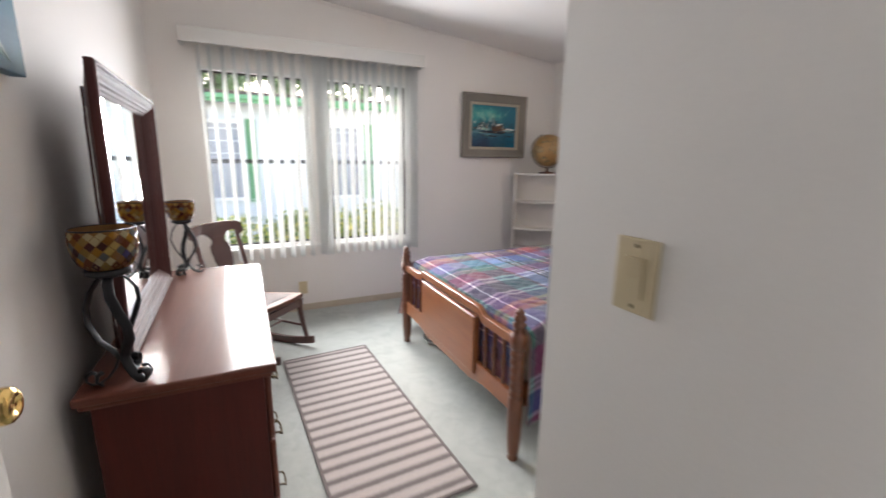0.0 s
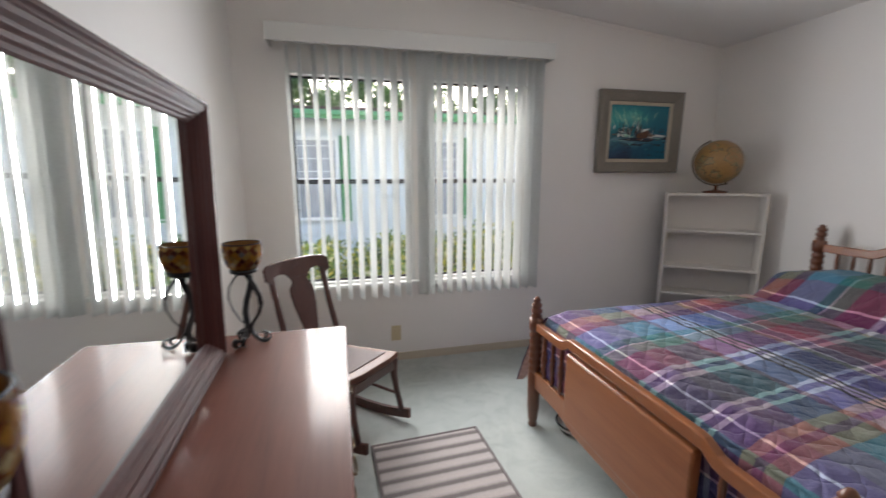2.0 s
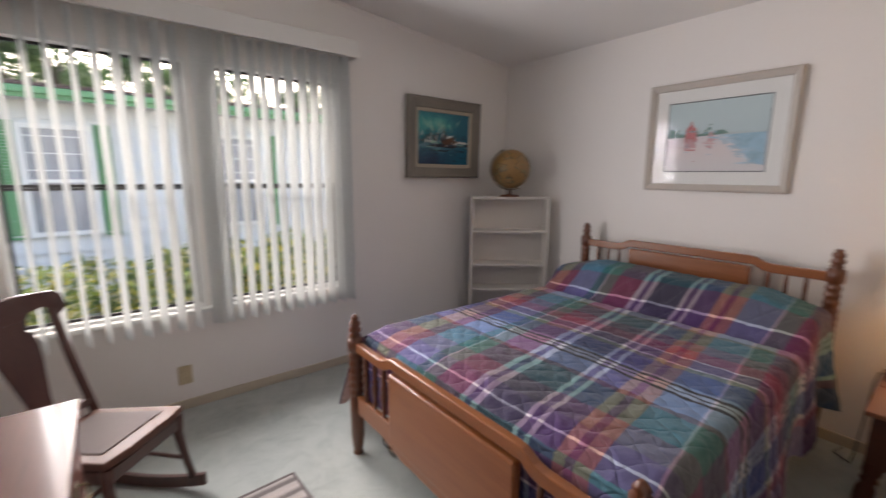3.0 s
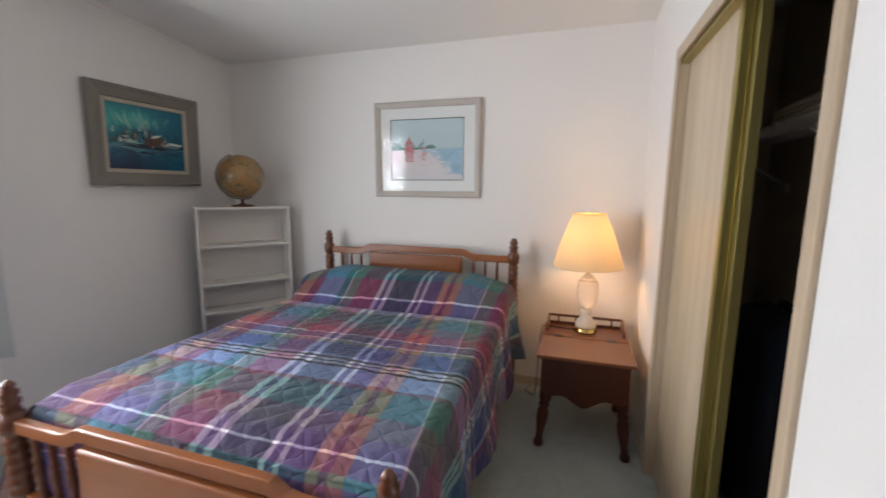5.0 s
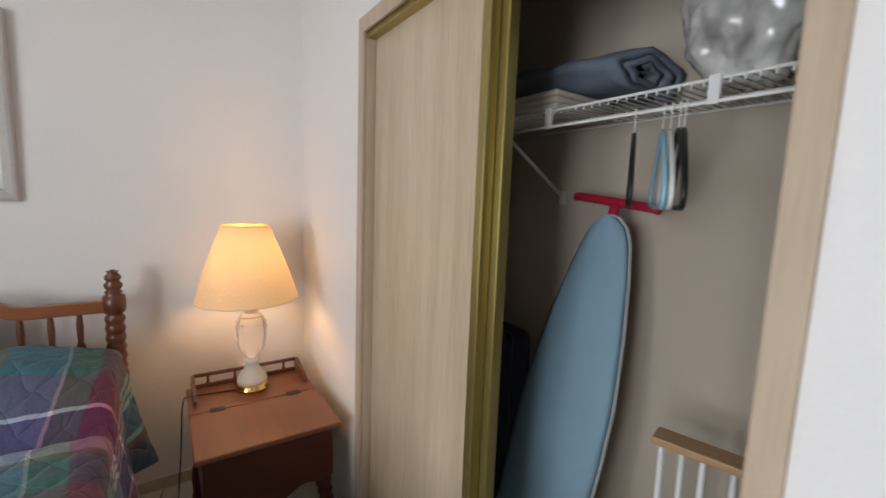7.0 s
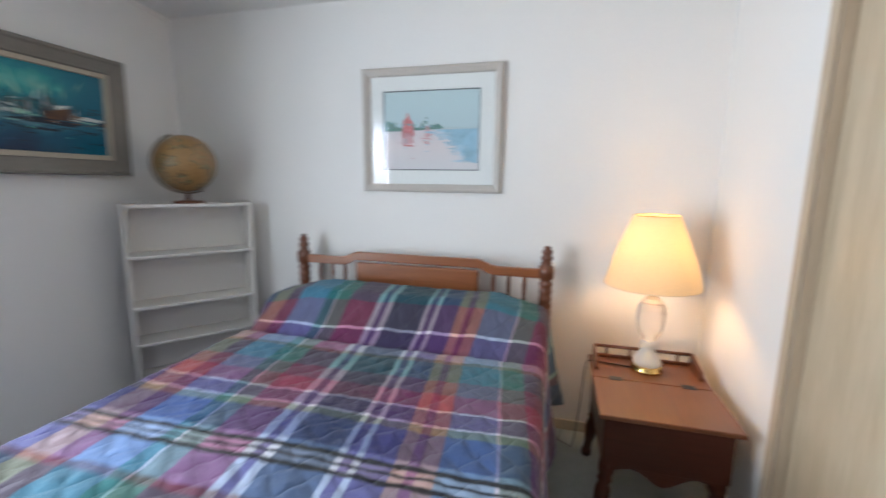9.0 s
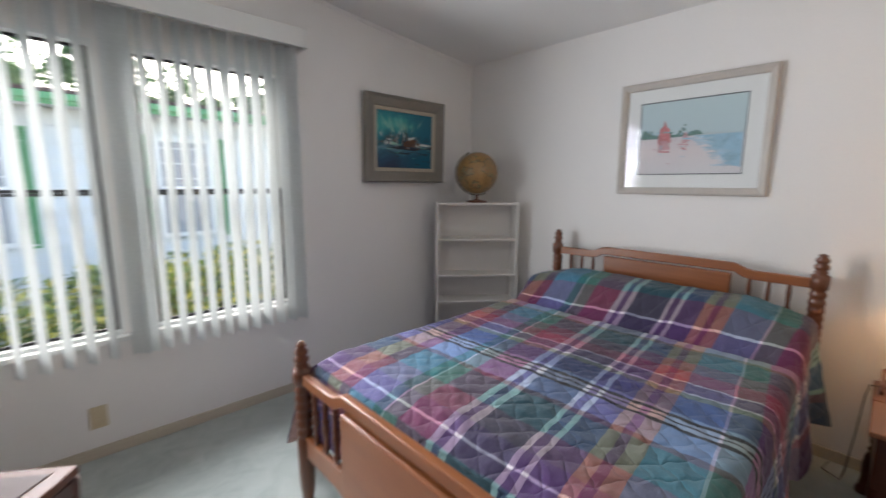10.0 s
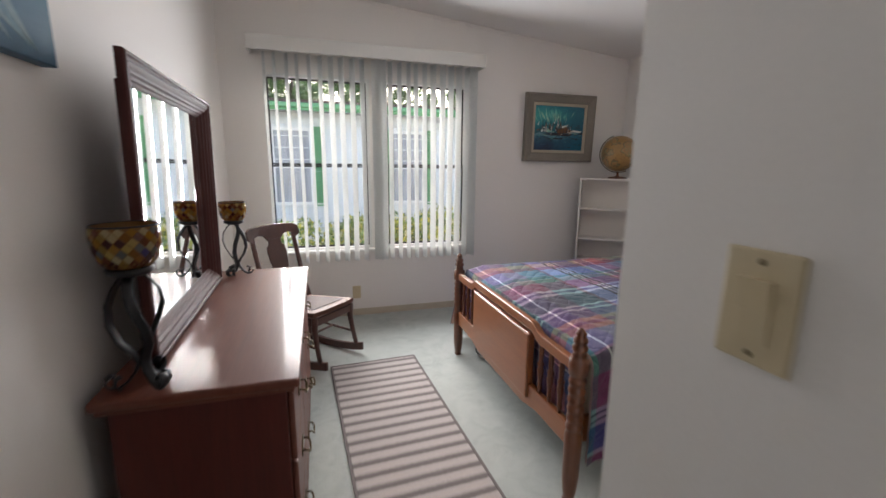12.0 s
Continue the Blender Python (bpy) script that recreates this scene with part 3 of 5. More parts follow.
out = thing("wall_outlet", pose(0.58, YN, 0.225), "beige electrical outlet under the window", "outlet")
part("cover_plate", cuboid(-0.037, 0.037, -0.006, 0, -0.06, 0.06, bevel=0.003), IVORY, out)
for z in (-0.021, 0.021):
    part("socket", cuboid(-0.016, 0.016, -0.0085, -0.0055, z - 0.014, z + 0.014, bevel=0.004), IVORY, out)

# ---- dresser ----
dresser = thing("dresser", pose(-0.03, 2.04, 0), "dark cherry wood dresser with a glossy top and brass pulls", "dresser")
part("tabletop", cuboid(-0.258, 0.232, -0.68, 0.68, 0.783, 0.81, bevel=0.007, seg=3), CHERRY, dresser, "glossy cherry veneer top")
part("moulding", cuboid(-0.25, 0.219, -0.668, 0.668, 0.766, 0.7825, bevel=0.005), CHERRY, dresser)
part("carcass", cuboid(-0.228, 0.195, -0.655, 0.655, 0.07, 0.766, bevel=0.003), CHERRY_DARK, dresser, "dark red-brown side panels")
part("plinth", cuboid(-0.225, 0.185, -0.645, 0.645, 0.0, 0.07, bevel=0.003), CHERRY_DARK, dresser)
pull = bmesh.new()
box(pull, 0, 0.004, -0.042, 0.042, -0.016, 0.016, bevel=0.0035)
tube(pull, [(0.004, -0.034, 0.004), (0.018, -0.034, 0.003), (0.024, -0.03, -0.006), (0.026, -0.018, -0.016), (0.027, 0, -0.019), (0.026, 0.018, -0.016), (0.024, 0.03, -0.006), (0.018, 0.034, 0.003), (0.004, 0.034, 0.004)], 0.0035, 8)
pull_mesh = None
rows = [(0.10, 0.31), (0.32, 0.53), (0.54, 0.755)]
for z0, z1 in rows:
    for y0, y1 in ((-0.645, -0.22), (-0.21, 0.21), (0.22, 0.645)):
        d = part("drawer", cuboid(0.1955, 0.214, y0, y1, z0, z1, bevel=0.006), CHERRY, dresser)
        at = pose(0.214, (y0 + y1) / 2, (z0 + z1) / 2 + 0.01)
        if pull_mesh is None:
            pull_mesh = part("handle", pull, BRASS_OLD, d, "antique brass bail pull", at, True)
        else:
            again("handle", pull_mesh, d, at)

mirror = thing("dresser_mirror", pose(-0.202, 2.03, 0.81, 1.0, 0, 91.7), "large rectangular mirror in a dark mahogany frame standing on the dresser", "mirror")
prof = [(0.03, -0.026), (0, -0.018), (0, 0.0), (0.004, 0.006), (0.012, 0.006), (0.016, 0.0), (0.022, 0.0), (0.027, 0.003), (0.034, -0.001), (0.041, -0.009), (0.047, -0.010), (0.052, -0.018), (0.059, -0.021), (0.063, -0.028), (0.070, -0.032), (0.074, -0.038), (0.076, -0.042)]
part("frame", moulding(bmesh.new(), 1.0, 0.855, prof), MAHOGANY, mirror, "stepped dark mahogany frame", Matrix.Translation((-0.003, 0, 0.4275)))
part("mirror_glass", cuboid(-0.432, 0.426, 0.0385, 0.0415, 0.068, 0.787), MIRROR, mirror, "silvered mirror glass")
part("backboard", cuboid(-0.43, 0.43, 0.0425, 0.048, 0.06, 0.79), MAHOGANY, mirror)
for x in (-0.36, 0.31):
    part("support_post", cuboid(x, x + 0.05, 0.0482, 0.066, 0.0, 0.72, bevel=0.004), MAHOGANY, mirror)

# ---- candle holders ----
def mosaic_materials():
    m, t, b = material("mosaic_glass", (0.5, 0.3, 0.08), 0.12)
    info = t.nodes.new("ShaderNodeObjectInfo")
    pal = [(0.0, (0.50, 0.24, 0.03)), (0.16, (0.20, 0.06, 0.02)), (0.3, (0.62, 0.42, 0.12)), (0.44, (0.32, 0.13, 0.02)), (0.58, (0.60, 0.50, 0.26)), (0.7, (0.09, 0.02, 0.015)), (0.8, (0.42, 0.26, 0.06)), (0.9, (0.20, 0.19, 0.16)), (0.96, (0.12, 0.10, 0.22))]
    n = node(t, "ShaderNodeTexNoise", Scale=120.0, Detail=3.0)
    t.links.new(coords(t), n.inputs["Vector"])
    col = ramp(t, info.outputs["Random"], pal, True)
    t.links.new(col, b.inputs["Base Color"])
    b.inputs["Coat Weight"].default_value = 0.6
    bump(t, b, n.outputs["Fac"], 0.3, 0.001)
    tr, mx = t.nodes.new("ShaderNodeBsdfTranslucent"), node(t, "ShaderNodeMixShader", Fac=0.6)
    t.links.new(col, tr.inputs["Color"])
    t.links.new(b.outputs[0], mx.inputs[1]), t.links.new(tr.outputs[0], mx.inputs[2])
    t.links.new(mx.outputs[0], t.nodes["Material Output"].inputs["Surface"])
    return m


MOSAIC = mosaic_materials()
GROUT = translucent("dark_amber_grout", (0.32, 0.16, 0.045), 0.65, 0.5)


def candle_holder(m, label, size):
    c = thing("candle_holder", m, label, "candle holder", "candle holders")
    c.scale = (size, size, size)
    # three flat iron ribbons that bow out, cross near the foot and end in scrolls
    for k in range(3):
        a = 2 * math.pi * k / 3 + 0.5
        path = [(0.012, 0.285), (0.034, 0.265), (0.054, 0.235), (0.063, 0.198), (0.058, 0.158), (0.04, 0.115), (0.016, 0.082), (0.008, 0.06), (0.016, 0.038), (0.034, 0.016), (0.052, 0.006), (0.068, 0.008), (0.078, 0.02), (0.076, 0.034), (0.066, 0.041), (0.057, 0.035), (0.058, 0.026)]
        swing = [0.9 * smoothstep(0.30, 0.06, z) for _, z in path]
        pts = [(r * math.cos(a + s), r * math.sin(a + s), z) for (r, z), s in zip(path, swing)]
        part("ribbon_leg", tube(bmesh.new(), pts, 0.0115, 10, 0.26), IRON, c, "black wrought iron ribbon", None, True)
        b = a + 0.9 + 0.35
        ball = [(0.052 * math.cos(b), 0.052 * math.sin(b), 0.007), (0.064 * math.cos(b), 0.064 * math.sin(b), 0.02), (0.06 * math.cos(b), 0.06 * math.sin(b), 0.036), (0.048 * math.cos(b), 0.048 * math.sin(b), 0.04)]
        part("scroll", tube(bmesh.new(), ball, [0.006, 0.0065, 0.007, 0.009], 8, 0.6), IRON, c, "", None, True)
    part("cup_seat", lathe(bmesh.new(), [(0, 0.278), (0.03, 0.278), (0.047, 0.286), (0.049, 0.296), (0.044, 0.299), (0, 0.299)], 28), IRON, c, "black iron cup seat", None, True)
    prof = [(0.043, 0.300), (0.054, 0.312), (0.062, 0.330), (0.0665, 0.352), (0.0675, 0.374), (0.066, 0.396)]
    outer = lathe(bmesh.new(), [(0.0, 0.2995)] + prof + [(0.0635, 0.3965), (0.0645, 0.372), (0.0635, 0.352), (0.059, 0.331), (0.051, 0.314), (0.0, 0.304)], 36)
    cup = part("glass_cup", outer, GROUT, c, "amber mosaic glass cup", None, True)
    part("rim", tube(bmesh.new(), [(0.0655 * math.cos(t), 0.0655 * math.sin(t), 0.397) for t in arc(0, 2 * math.pi, 36)[:-1]], 0.0022, 6, 1.0, True), IRON, cup, "dark rim", None, True)
    # diamond tiles, five staggered rows
    def radius(z):
        for (r0, z0), (r1, z1) in zip(prof, prof[1:]):
            if z <= z1:
                return r0 + (r1 - r0) * (z - z0) / (z1 - z0)
        return prof[-1][0]
    n, half = 18, 0.0125
    for row in range(7):
        zc = 0.3125 + 0.0125 * row
        bm = bmesh.new()
        lo, hi = max(0.3005, zc - half + 0.001), min(0.3955, zc + half - 0.001)
        w = math.pi / n * 0.90
        corners = [(0, lo), (w, zc), (0, hi), (-w, zc)]
        outv = [bm.verts.new(((radius(z) + 0.0016) * math.cos(t), (radius(z) + 0.0016) * math.sin(t), z)) for t, z in corners]
        inv = [bm.verts.new(((radius(z) - 0.001) * math.cos(t), (radius(z) - 0.001) * math.sin(t), z)) for t, z in corners]
        bm.faces.new(outv)
        for j in range(4):
            bm.faces.new((inv[j], inv[(j + 1) % 4], outv[(j + 1) % 4], outv[j]))
        base = None
        for k in range(n):
            turn = pose(0, 0, 0, 0, 0, 360 / n * (k + 0.5 * (row % 2)))
            if base is None:
                base = part("tile", bm, MOSAIC, cup, "", turn)
            else:
                again("tile", base, cup, turn)
    return c


candle_holder(pose(-0.184, 1.44, 0.81), "tall black iron candle holder with an amber mosaic glass cup", 1.07)
candle_holder(pose(-0.153, 2.615, 0.81, 0, 0, 40), "shorter black iron candle holder with an amber mosaic glass cup", 0.965)


# ---- rocking chair ----
def rocking_chair():
    c = thing("rocking_chair", pose(0.196, 3.272, 0, 0, 0, 46), "small dark walnut rocking chair with a worn seat beside the window", "chair")
    def lean(z):
        return 0.205 + 0.16 * (z - 0.36) / 0.58
    seat = [(-0.2, -0.215), (-0.1, -0.232), (0.1, -0.232), (0.2, -0.215), (0.18, 0.2), (-0.18, 0.2)]
    part("seat", slab(bmesh.new(), seat, -0.016, 0.016, "z", 0.006), WALNUT_SEAT, c, "brown wooden seat frame", pose(0, 0, 0.392, -4.5, 0, 0))
    pad = [(-0.15, -0.16), (0.15, -0.16), (0.135, 0.15), (-0.135, 0.15)]
    part("seat_pad", slab(bmesh.new(), pad, 0.0165, 0.021, "z", 0.003), CANE, c, "worn grey-brown leather seat panel", pose(0, 0, 0.392, -4.5, 0, 0))
    for x in (-0.185, 0.185):
        pts = [(x, lean(z) + 0.012 * math.sin((z - 0.36) * 5), z) for z in arc(0.3, 0.90, 6)]
        part("back_post", tube(bmesh.new(), pts, [0.02, 0.02, 0.02, 0.02, 0.019, 0.019, 0.02], 8, 0.8), WALNUT, c, "", None, True)
    # crest rail that dips into the splat with rounded cut-outs
    crest = [(-0.232, 0.865), (-0.228, 0.925)] + [(x, 0.955 - 0.3 * x * x) for x in arc(-0.2, 0.2, 8)] + [(0.228, 0.925), (0.232, 0.865), (0.196, 0.84), (0.185, 0.868), (0.14, 0.885), (0.09, 0.876), (0.064, 0.85),
             (-0.064, 0.85), (-0.09, 0.876), (-0.14, 0.885), (-0.185, 0.868), (-0.196, 0.84)]
    bm = slab(bmesh.new(), crest, -0.011, 0.011, "y", 0.004)
    for v in bm.verts:
        v.co.y += lean(v.co.z) + 0.012 - 0.35 * v.co.x ** 2
    part("crest_rail", bm, WALNUT, c, "", None)
    half = [(0.064, 0.85), (0.052, 0.83), (0.058, 0.808), (0.078, 0.79), (0.083, 0.75), (0.078, 0.69), (0.062, 0.61), (0.046, 0.53), (0.042, 0.47), (0.05, 0.405)]
    bm = slab(bmesh.new(), half + [(-x, z) for x, z in half[::-1]], -0.007, 0.007, "y", 0.002)
    for v in bm.verts:
        v.co.y += lean(v.co.z) + 0.01
    part("back_splat", bm, WALNUT, c, "vase-shaped back splat")
    part("back_rail", cuboid(-0.19, 0.19, lean(0.43) - 0.01, lean(0.43) + 0.012, 0.415, 0.445, bevel=0.004), WALNUT, c)
    for x in (-0.18, 0.18):
        part("leg", tube(bmesh.new(), [(x, -0.2, 0.385), (x * 1.0, -0.195, 0.30), (x * 1.02, -0.21, 0.2), (x * 1.05, -0.24, 0.07)], [0.023, 0.021, 0.017, 0.016], 8), WALNUT, c, "", None, True)
        part("leg", tube(bmesh.new(), [(x * 0.96, 0.2, 0.38), (x * 0.98, 0.205, 0.25), (x * 1.03, 0.225, 0.05)], [0.021, 0.019, 0.017], 8), WALNUT, c, "", None, True)
        part("seat_apron", cuboid(x - 0.011, x + 0.011, -0.19, 0.195, 0.325, 0.378, bevel=0.003), WALNUT, c)
        ys = arc(-0.30, 0.40, 14)
        top = [(y, 0.0275 + 0.030 + 0.36 * (y - 0.02) ** 2) for y in ys]
        low = [(y, 0.0 + 0.36 * (y - 0.02) ** 2) for y in ys]
        part("rocker", slab(bmesh.new(), [(y, z) for y, z in low] + top[::-1], x * 1.05 - 0.011, x * 1.05 + 0.011, "x", 0.003), WALNUT, c)
        part("stretcher", tube(bmesh.new(), [(x * 1.02, -0.215, 0.17), (x * 1.02, 0.21, 0.19)], 0.009, 8), WALNUT, c, "", None, True)
    part("seat_apron", cuboid(-0.17, 0.17, -0.212, -0.192, 0.325, 0.378, bevel=0.003), WALNUT, c)
    part("stretcher", tube(bmesh.new(), [(-0.182, -0.02, 0.18), (0.182, -0.02, 0.18)], 0.009, 8), WALNUT, c, "", None, True)
    return c


rocking_chair()

# ---- rug ----
rug = thing("area_rug", pose(0.645, 2.25, 0.0, 0, 0, 3.0), "narrow striped rug in beige and brown on the carpet", "rug")
part("rug_body", cuboid(-0.288, 0.288, -0.785, 0.785, 0.0, 0.012, bevel=0.003), RUG, rug, "beige woven rug with brown stripes")
for name, a in (("binding", (-0.302, -0.2882, -0.80, 0.80)), ("binding", (0.2882, 0.302, -0.80, 0.80)), ("binding", (-0.288, 0.288, 0.7852, 0.80)), ("binding", (-0.288, 0.288, -0.80, -0.7852))):
    part(name, cuboid(*a, 0.0, 0.0135, bevel=0.003), RUG_EDGE, rug, "dark brown binding")


# ---- bed ----
BY = 2.283          # middle of the bed
bed = thing("bed", pose(0, BY, 0), "honey maple bed with turned posts and panelled headboard", "bed")


def turned_post(top, height):
    """Bed post: square-ish block at the rail, ringed turnings and a pineapple finial."""
    rail = height
    rings = []
    for z in (0.285, 0.245, 0.205, 0.165, 0.125, 0.085):
        rings += [(0.0305, rail - z - 0.018), (0.034, rail - z - 0.010), (0.036, rail - z), (0.033, rail - z + 0.010)]
    return [(0.0, 0.0), (0.024, 0.0), (0.028, 0.010), (0.021, 0.022), (0.026, 0.035), (0.028, 0.05), (0.034, 0.12), (0.035, 0.2), (0.036, 0.24), (0.036, rail - 0.315)] + rings + [(0.026, rail - 0.065), (0.038, rail - 0.055), (0.040, rail - 0.02), (0.039, rail + 0.012), (0.023, rail + 0.020),
            (0.031, rail + 0.027), (0.022, rail + 0.037), (0.030, rail + 0.046), (0.032, rail + 0.060), (0.021, rail + 0.072), (0.028, rail + 0.080), (0.028, rail + 0.093), (0.016, rail + 0.106), (0.022, rail + 0.114), (0.015, top - 0.012), (0.008, top - 0.003), (0.0, top)]


def spindle(z0, z1):
    h = z1 - z0
    return [(0.008, z0 - 0.005), (0.008, z0 + 0.05 * h), (0.013, z0 + 0.12 * h), (0.009, z0 + 0.16 * h), (0.011, z0 + 0.3 * h), (0.0165, z0 + 0.46 * h), (0.012, z0 + 0.55 * h), (0.0165, z0 + 0.6 * h), (0.0095, z0 + 0.66 * h), (0.012, z0 + 0.85 * h), (0.009, z0 + h), (0.009, z0 + h + 0.005)]


def bed_end(name, x, top, side_z, mid_z, rail_h, panel, foot, face):
    end = part(name, lathe(bmesh.new(), turned_post(top, side_z + 0.005), 20), MAPLE_DARK, bed, "turned maple " + name, pose(x, 0.732, 0), True)
    end.name = "bed_post"
    again("bed_post", end, bed, pose(x, -0.732, 0))
    out = [(-0.71, side_z), (-0.47, side_z), (-0.435, side_z + 0.006), (-0.385, mid_z - 0.004), (-0.36, mid_z), (0.36, mid_z), (0.385, mid_z - 0.004), (0.435, side_z + 0.006), (0.47, side_z), (0.71, side_z)]
    low = [(0.71, side_z - rail_h), (0.455, side_z - rail_h), (0.42, side_z - rail_h + 0.008), (0.375, mid_z - rail_h), (-0.375, mid_z - rail_h), (-0.42, side_z - rail_h + 0.008), (-0.455, side_z - rail_h), (-0.71, side_z - rail_h)]
    part("top_rail", slab(bmesh.new(), out + low, x - 0.017, x + 0.017, "x", 0.005), MAPLE, bed, "honey maple " + name + " rail")
    part("bottom_rail", slab(bmesh.new(), [(-0.71, foot[0]), (-0.45, foot[0]), (-0.3, foot[0] - 0.03), (0.3, foot[0] - 0.03), (0.45, foot[0]), (0.71, foot[0]), (0.71, foot[1]), (-0.71, foot[1])], x - 0.013, x + 0.013, "x", 0.004), MAPLE, bed)
    part("panel", cuboid(x - 0.011 - (0.018 if face < 0 else 0), x + 0.011, -0.367, 0.367, panel[0], panel[1], bevel=0.008), MAPLE, bed, "plain honey maple panel")
    for y in (-0.62, -0.535, -0.45, 0.45, 0.535, 0.62):
        part("spindle", lathe(bmesh.new(), spindle(foot[1], side_z - rail_h), 12), MAPLE_DARK, bed, "", pose(x, y, 0), True)


bed_end("footboard", 1.232, 0.775, 0.632, 0.668, 0.048, (0.27, 0.605), (0.245, 0.345), -1)
bed_end("headboard", 3.245, 1.112, 0.985, 1.018, 0.05, (0.78, 0.957), (0.50, 0.60), -1)
for y in (-0.70, 0.70):
    part("side_rail", cuboid(1.26, 3.22, y - 0.012, y + 0.012, 0.25, 0.37, bevel=0.004), MAPLE, bed)

mattress = single("mattress", cuboid(1.285, 3.205, BY - 0.685, BY + 0.685, 0.30, 0.655, bevel=0.05, seg=4), CREAM, "cream mattress hidden under the quilt", "mattress", smooth=True)


def quilt_top(x, y):
    """Height of the cover over mattress and pillows."""
    d = abs(y - BY)
    p = 0.185 * smoothstep(2.735, 2.95, x) * (1 - 0.25 * smoothstep(3.10, 3.215, x)) * (1 - 0.30 * smoothstep(0.45, 0.74, d))
    crease = -0.022 * math.exp(-((x - 2.725) / 0.025) ** 2)
    sag = 0.010 * noise.noise(Vector((x * 2.2, y * 2.2, 0.3))) + 0.0045 * noise.noise(Vector((x * 9, y * 9, 1.7)))
    return 0.682 + p + crease + sag - 0.03 * smoothstep(1.42, 1.285, x)


def quilt_point(u, v, inward=0.0):
    half, r = 0.70, 0.05
    x = 1.285 + max(u, 0.0)
    side = 1 if v > 0 else -1
    s = abs(v) - half
    y_in = BY + side * min(abs(v), half)
    z = quilt_top(x, y_in)
    seam = 0.105
    a, b = (u + v) / seam + 0.4 * noise.noise(Vector((u * 5, v * 5, 5))), (u - v) / seam + 0.4 * noise.noise(Vector((u * 5, v * 5, 9)))
    puff = 0.006 * min(abs(math.sin(math.pi * a)), abs(math.sin(math.pi * b))) ** 0.5 - inward
    if s <= 0:
        if u < 0:
            ang = min(-u / r, math.pi / 2)
            return Vector((x - 0.002 - (r * math.sin(ang)) * 0.5 - puff * math.sin(ang) * 0.5 + 0.012, y_in, z - r * (1 - math.cos(ang)) - max(0.0, -u - r * math.pi / 2) + puff * math.cos(ang)))
        return Vector((x, y_in, z + puff))
    ang = min(s / r, math.pi / 2)
    drop = max(0.0, s - r * math.pi / 2)
    total = 0.5
    k = min(1.0, drop / total)
    fold = (0.012 + 0.03 * k) * math.sin(x * 15 + 2.2 * math.sin(x * 4.1) + side) * k + (0.03 * k * math.sin(x * 46) * smoothstep(1.7, 1.35, x) if side > 0 else 0.0)
    flare = 0.045 * k + (0.27 * k ** 0.7 * smoothstep(2.1, 1.29, x) if side > 0 else 0.05 * k * smoothstep(2.95, 3.15, x))
    drop += 0.05 * k * smoothstep(2.95, 3.15, x) if side < 0 else 0.0
    y = BY + side * (half + r * math.sin(ang) + flare + fold + puff * math.sin(ang))
    return Vector((x + 0.01 * k * math.sin(x * 23), y, z - r * (1 - math.cos(ang)) - drop + puff * math.cos(ang)))


def cloth(name_uv, us, vs, inward=0.0):
    bm = bmesh.new()
    uv = bm.loops.layers.uv.new(name_uv)
    grid = [[bm.verts.new(quilt_point(u, v, inward)) for v in vs] for u in us]
    for i in range(len(us) - 1):
        for j in range(len(vs) - 1):
            if us[i] < -1e-6 and (abs(vs[j]) > 0.701 or abs(vs[j + 1]) > 0.701):
                continue
            f = bm.faces.new((grid[i][j], grid[i + 1][j], grid[i + 1][j + 1], grid[i][j + 1]))
            for loop, (p, q) in zip(f.loops, ((i, j), (i + 1, j), (i + 1, j + 1), (i, j + 1))):
                loop[uv].uv = (us[p] + 0.02 * vs[q] + 0.45, vs[q] - 0.11 * us[p] + 0.085 * smoothstep(1.38, 1.7, us[p]) + 1.30)
    bmesh.ops.delete(bm, geom=[v for v in bm.verts if not v.link_faces], context="VERTS")
    bmesh.ops.recalc_face_normals(bm, faces=bm.faces[:])
    return bm


quilt = thing("quilt", pose(0, 0, 0), "quilted madras plaid bedspread in teal, plum and wine over pillows", "bedspread")
US = arc(-0.36, 0.0, 24)[:-1] + arc(0.0, 1.925, 150)
VS = arc(-1.20, -0.70, 32)[:-1] + arc(-0.70, 0.70, 112) + arc(0.70, 1.27, 36)[1:]
part("cover", cloth("cloth", US, VS), PLAID, quilt, "", None, True)
part("lining", cloth("cloth", arc(-0.36, 0.0, 12)[:-1] + arc(0.0, 1.925, 60), arc(-1.195, -0.70, 12)[:-1] + arc(-0.70, 0.70, 20) + arc(0.70, 1.265, 16)[1:], 0.012), LINING, quilt, "pink print lining", None, True)

dish = thing("floor_dish", pose(1.46, 2.93, 0), "shallow pale dish with dark rim under the bed", "dish")
part("bowl", lathe(bmesh.new(), [(0, 0), (0.09, 0), (0.105, 0.02), (0.11, 0.034), (0.104, 0.034), (0.09, 0.012), (0, 0.01)], 32), SHELF_WHITE, dish, "", None, True)
part("rim", tube(bmesh.new(), [(0.108 * math.cos(t), 0.108 * math.sin(t), 0.036) for t in arc(0, 2 * math.pi, 36)[:-1]], 0.006, 8, 1.0, True), BLACK_PLASTIC, dish, "dark rim", None, True)

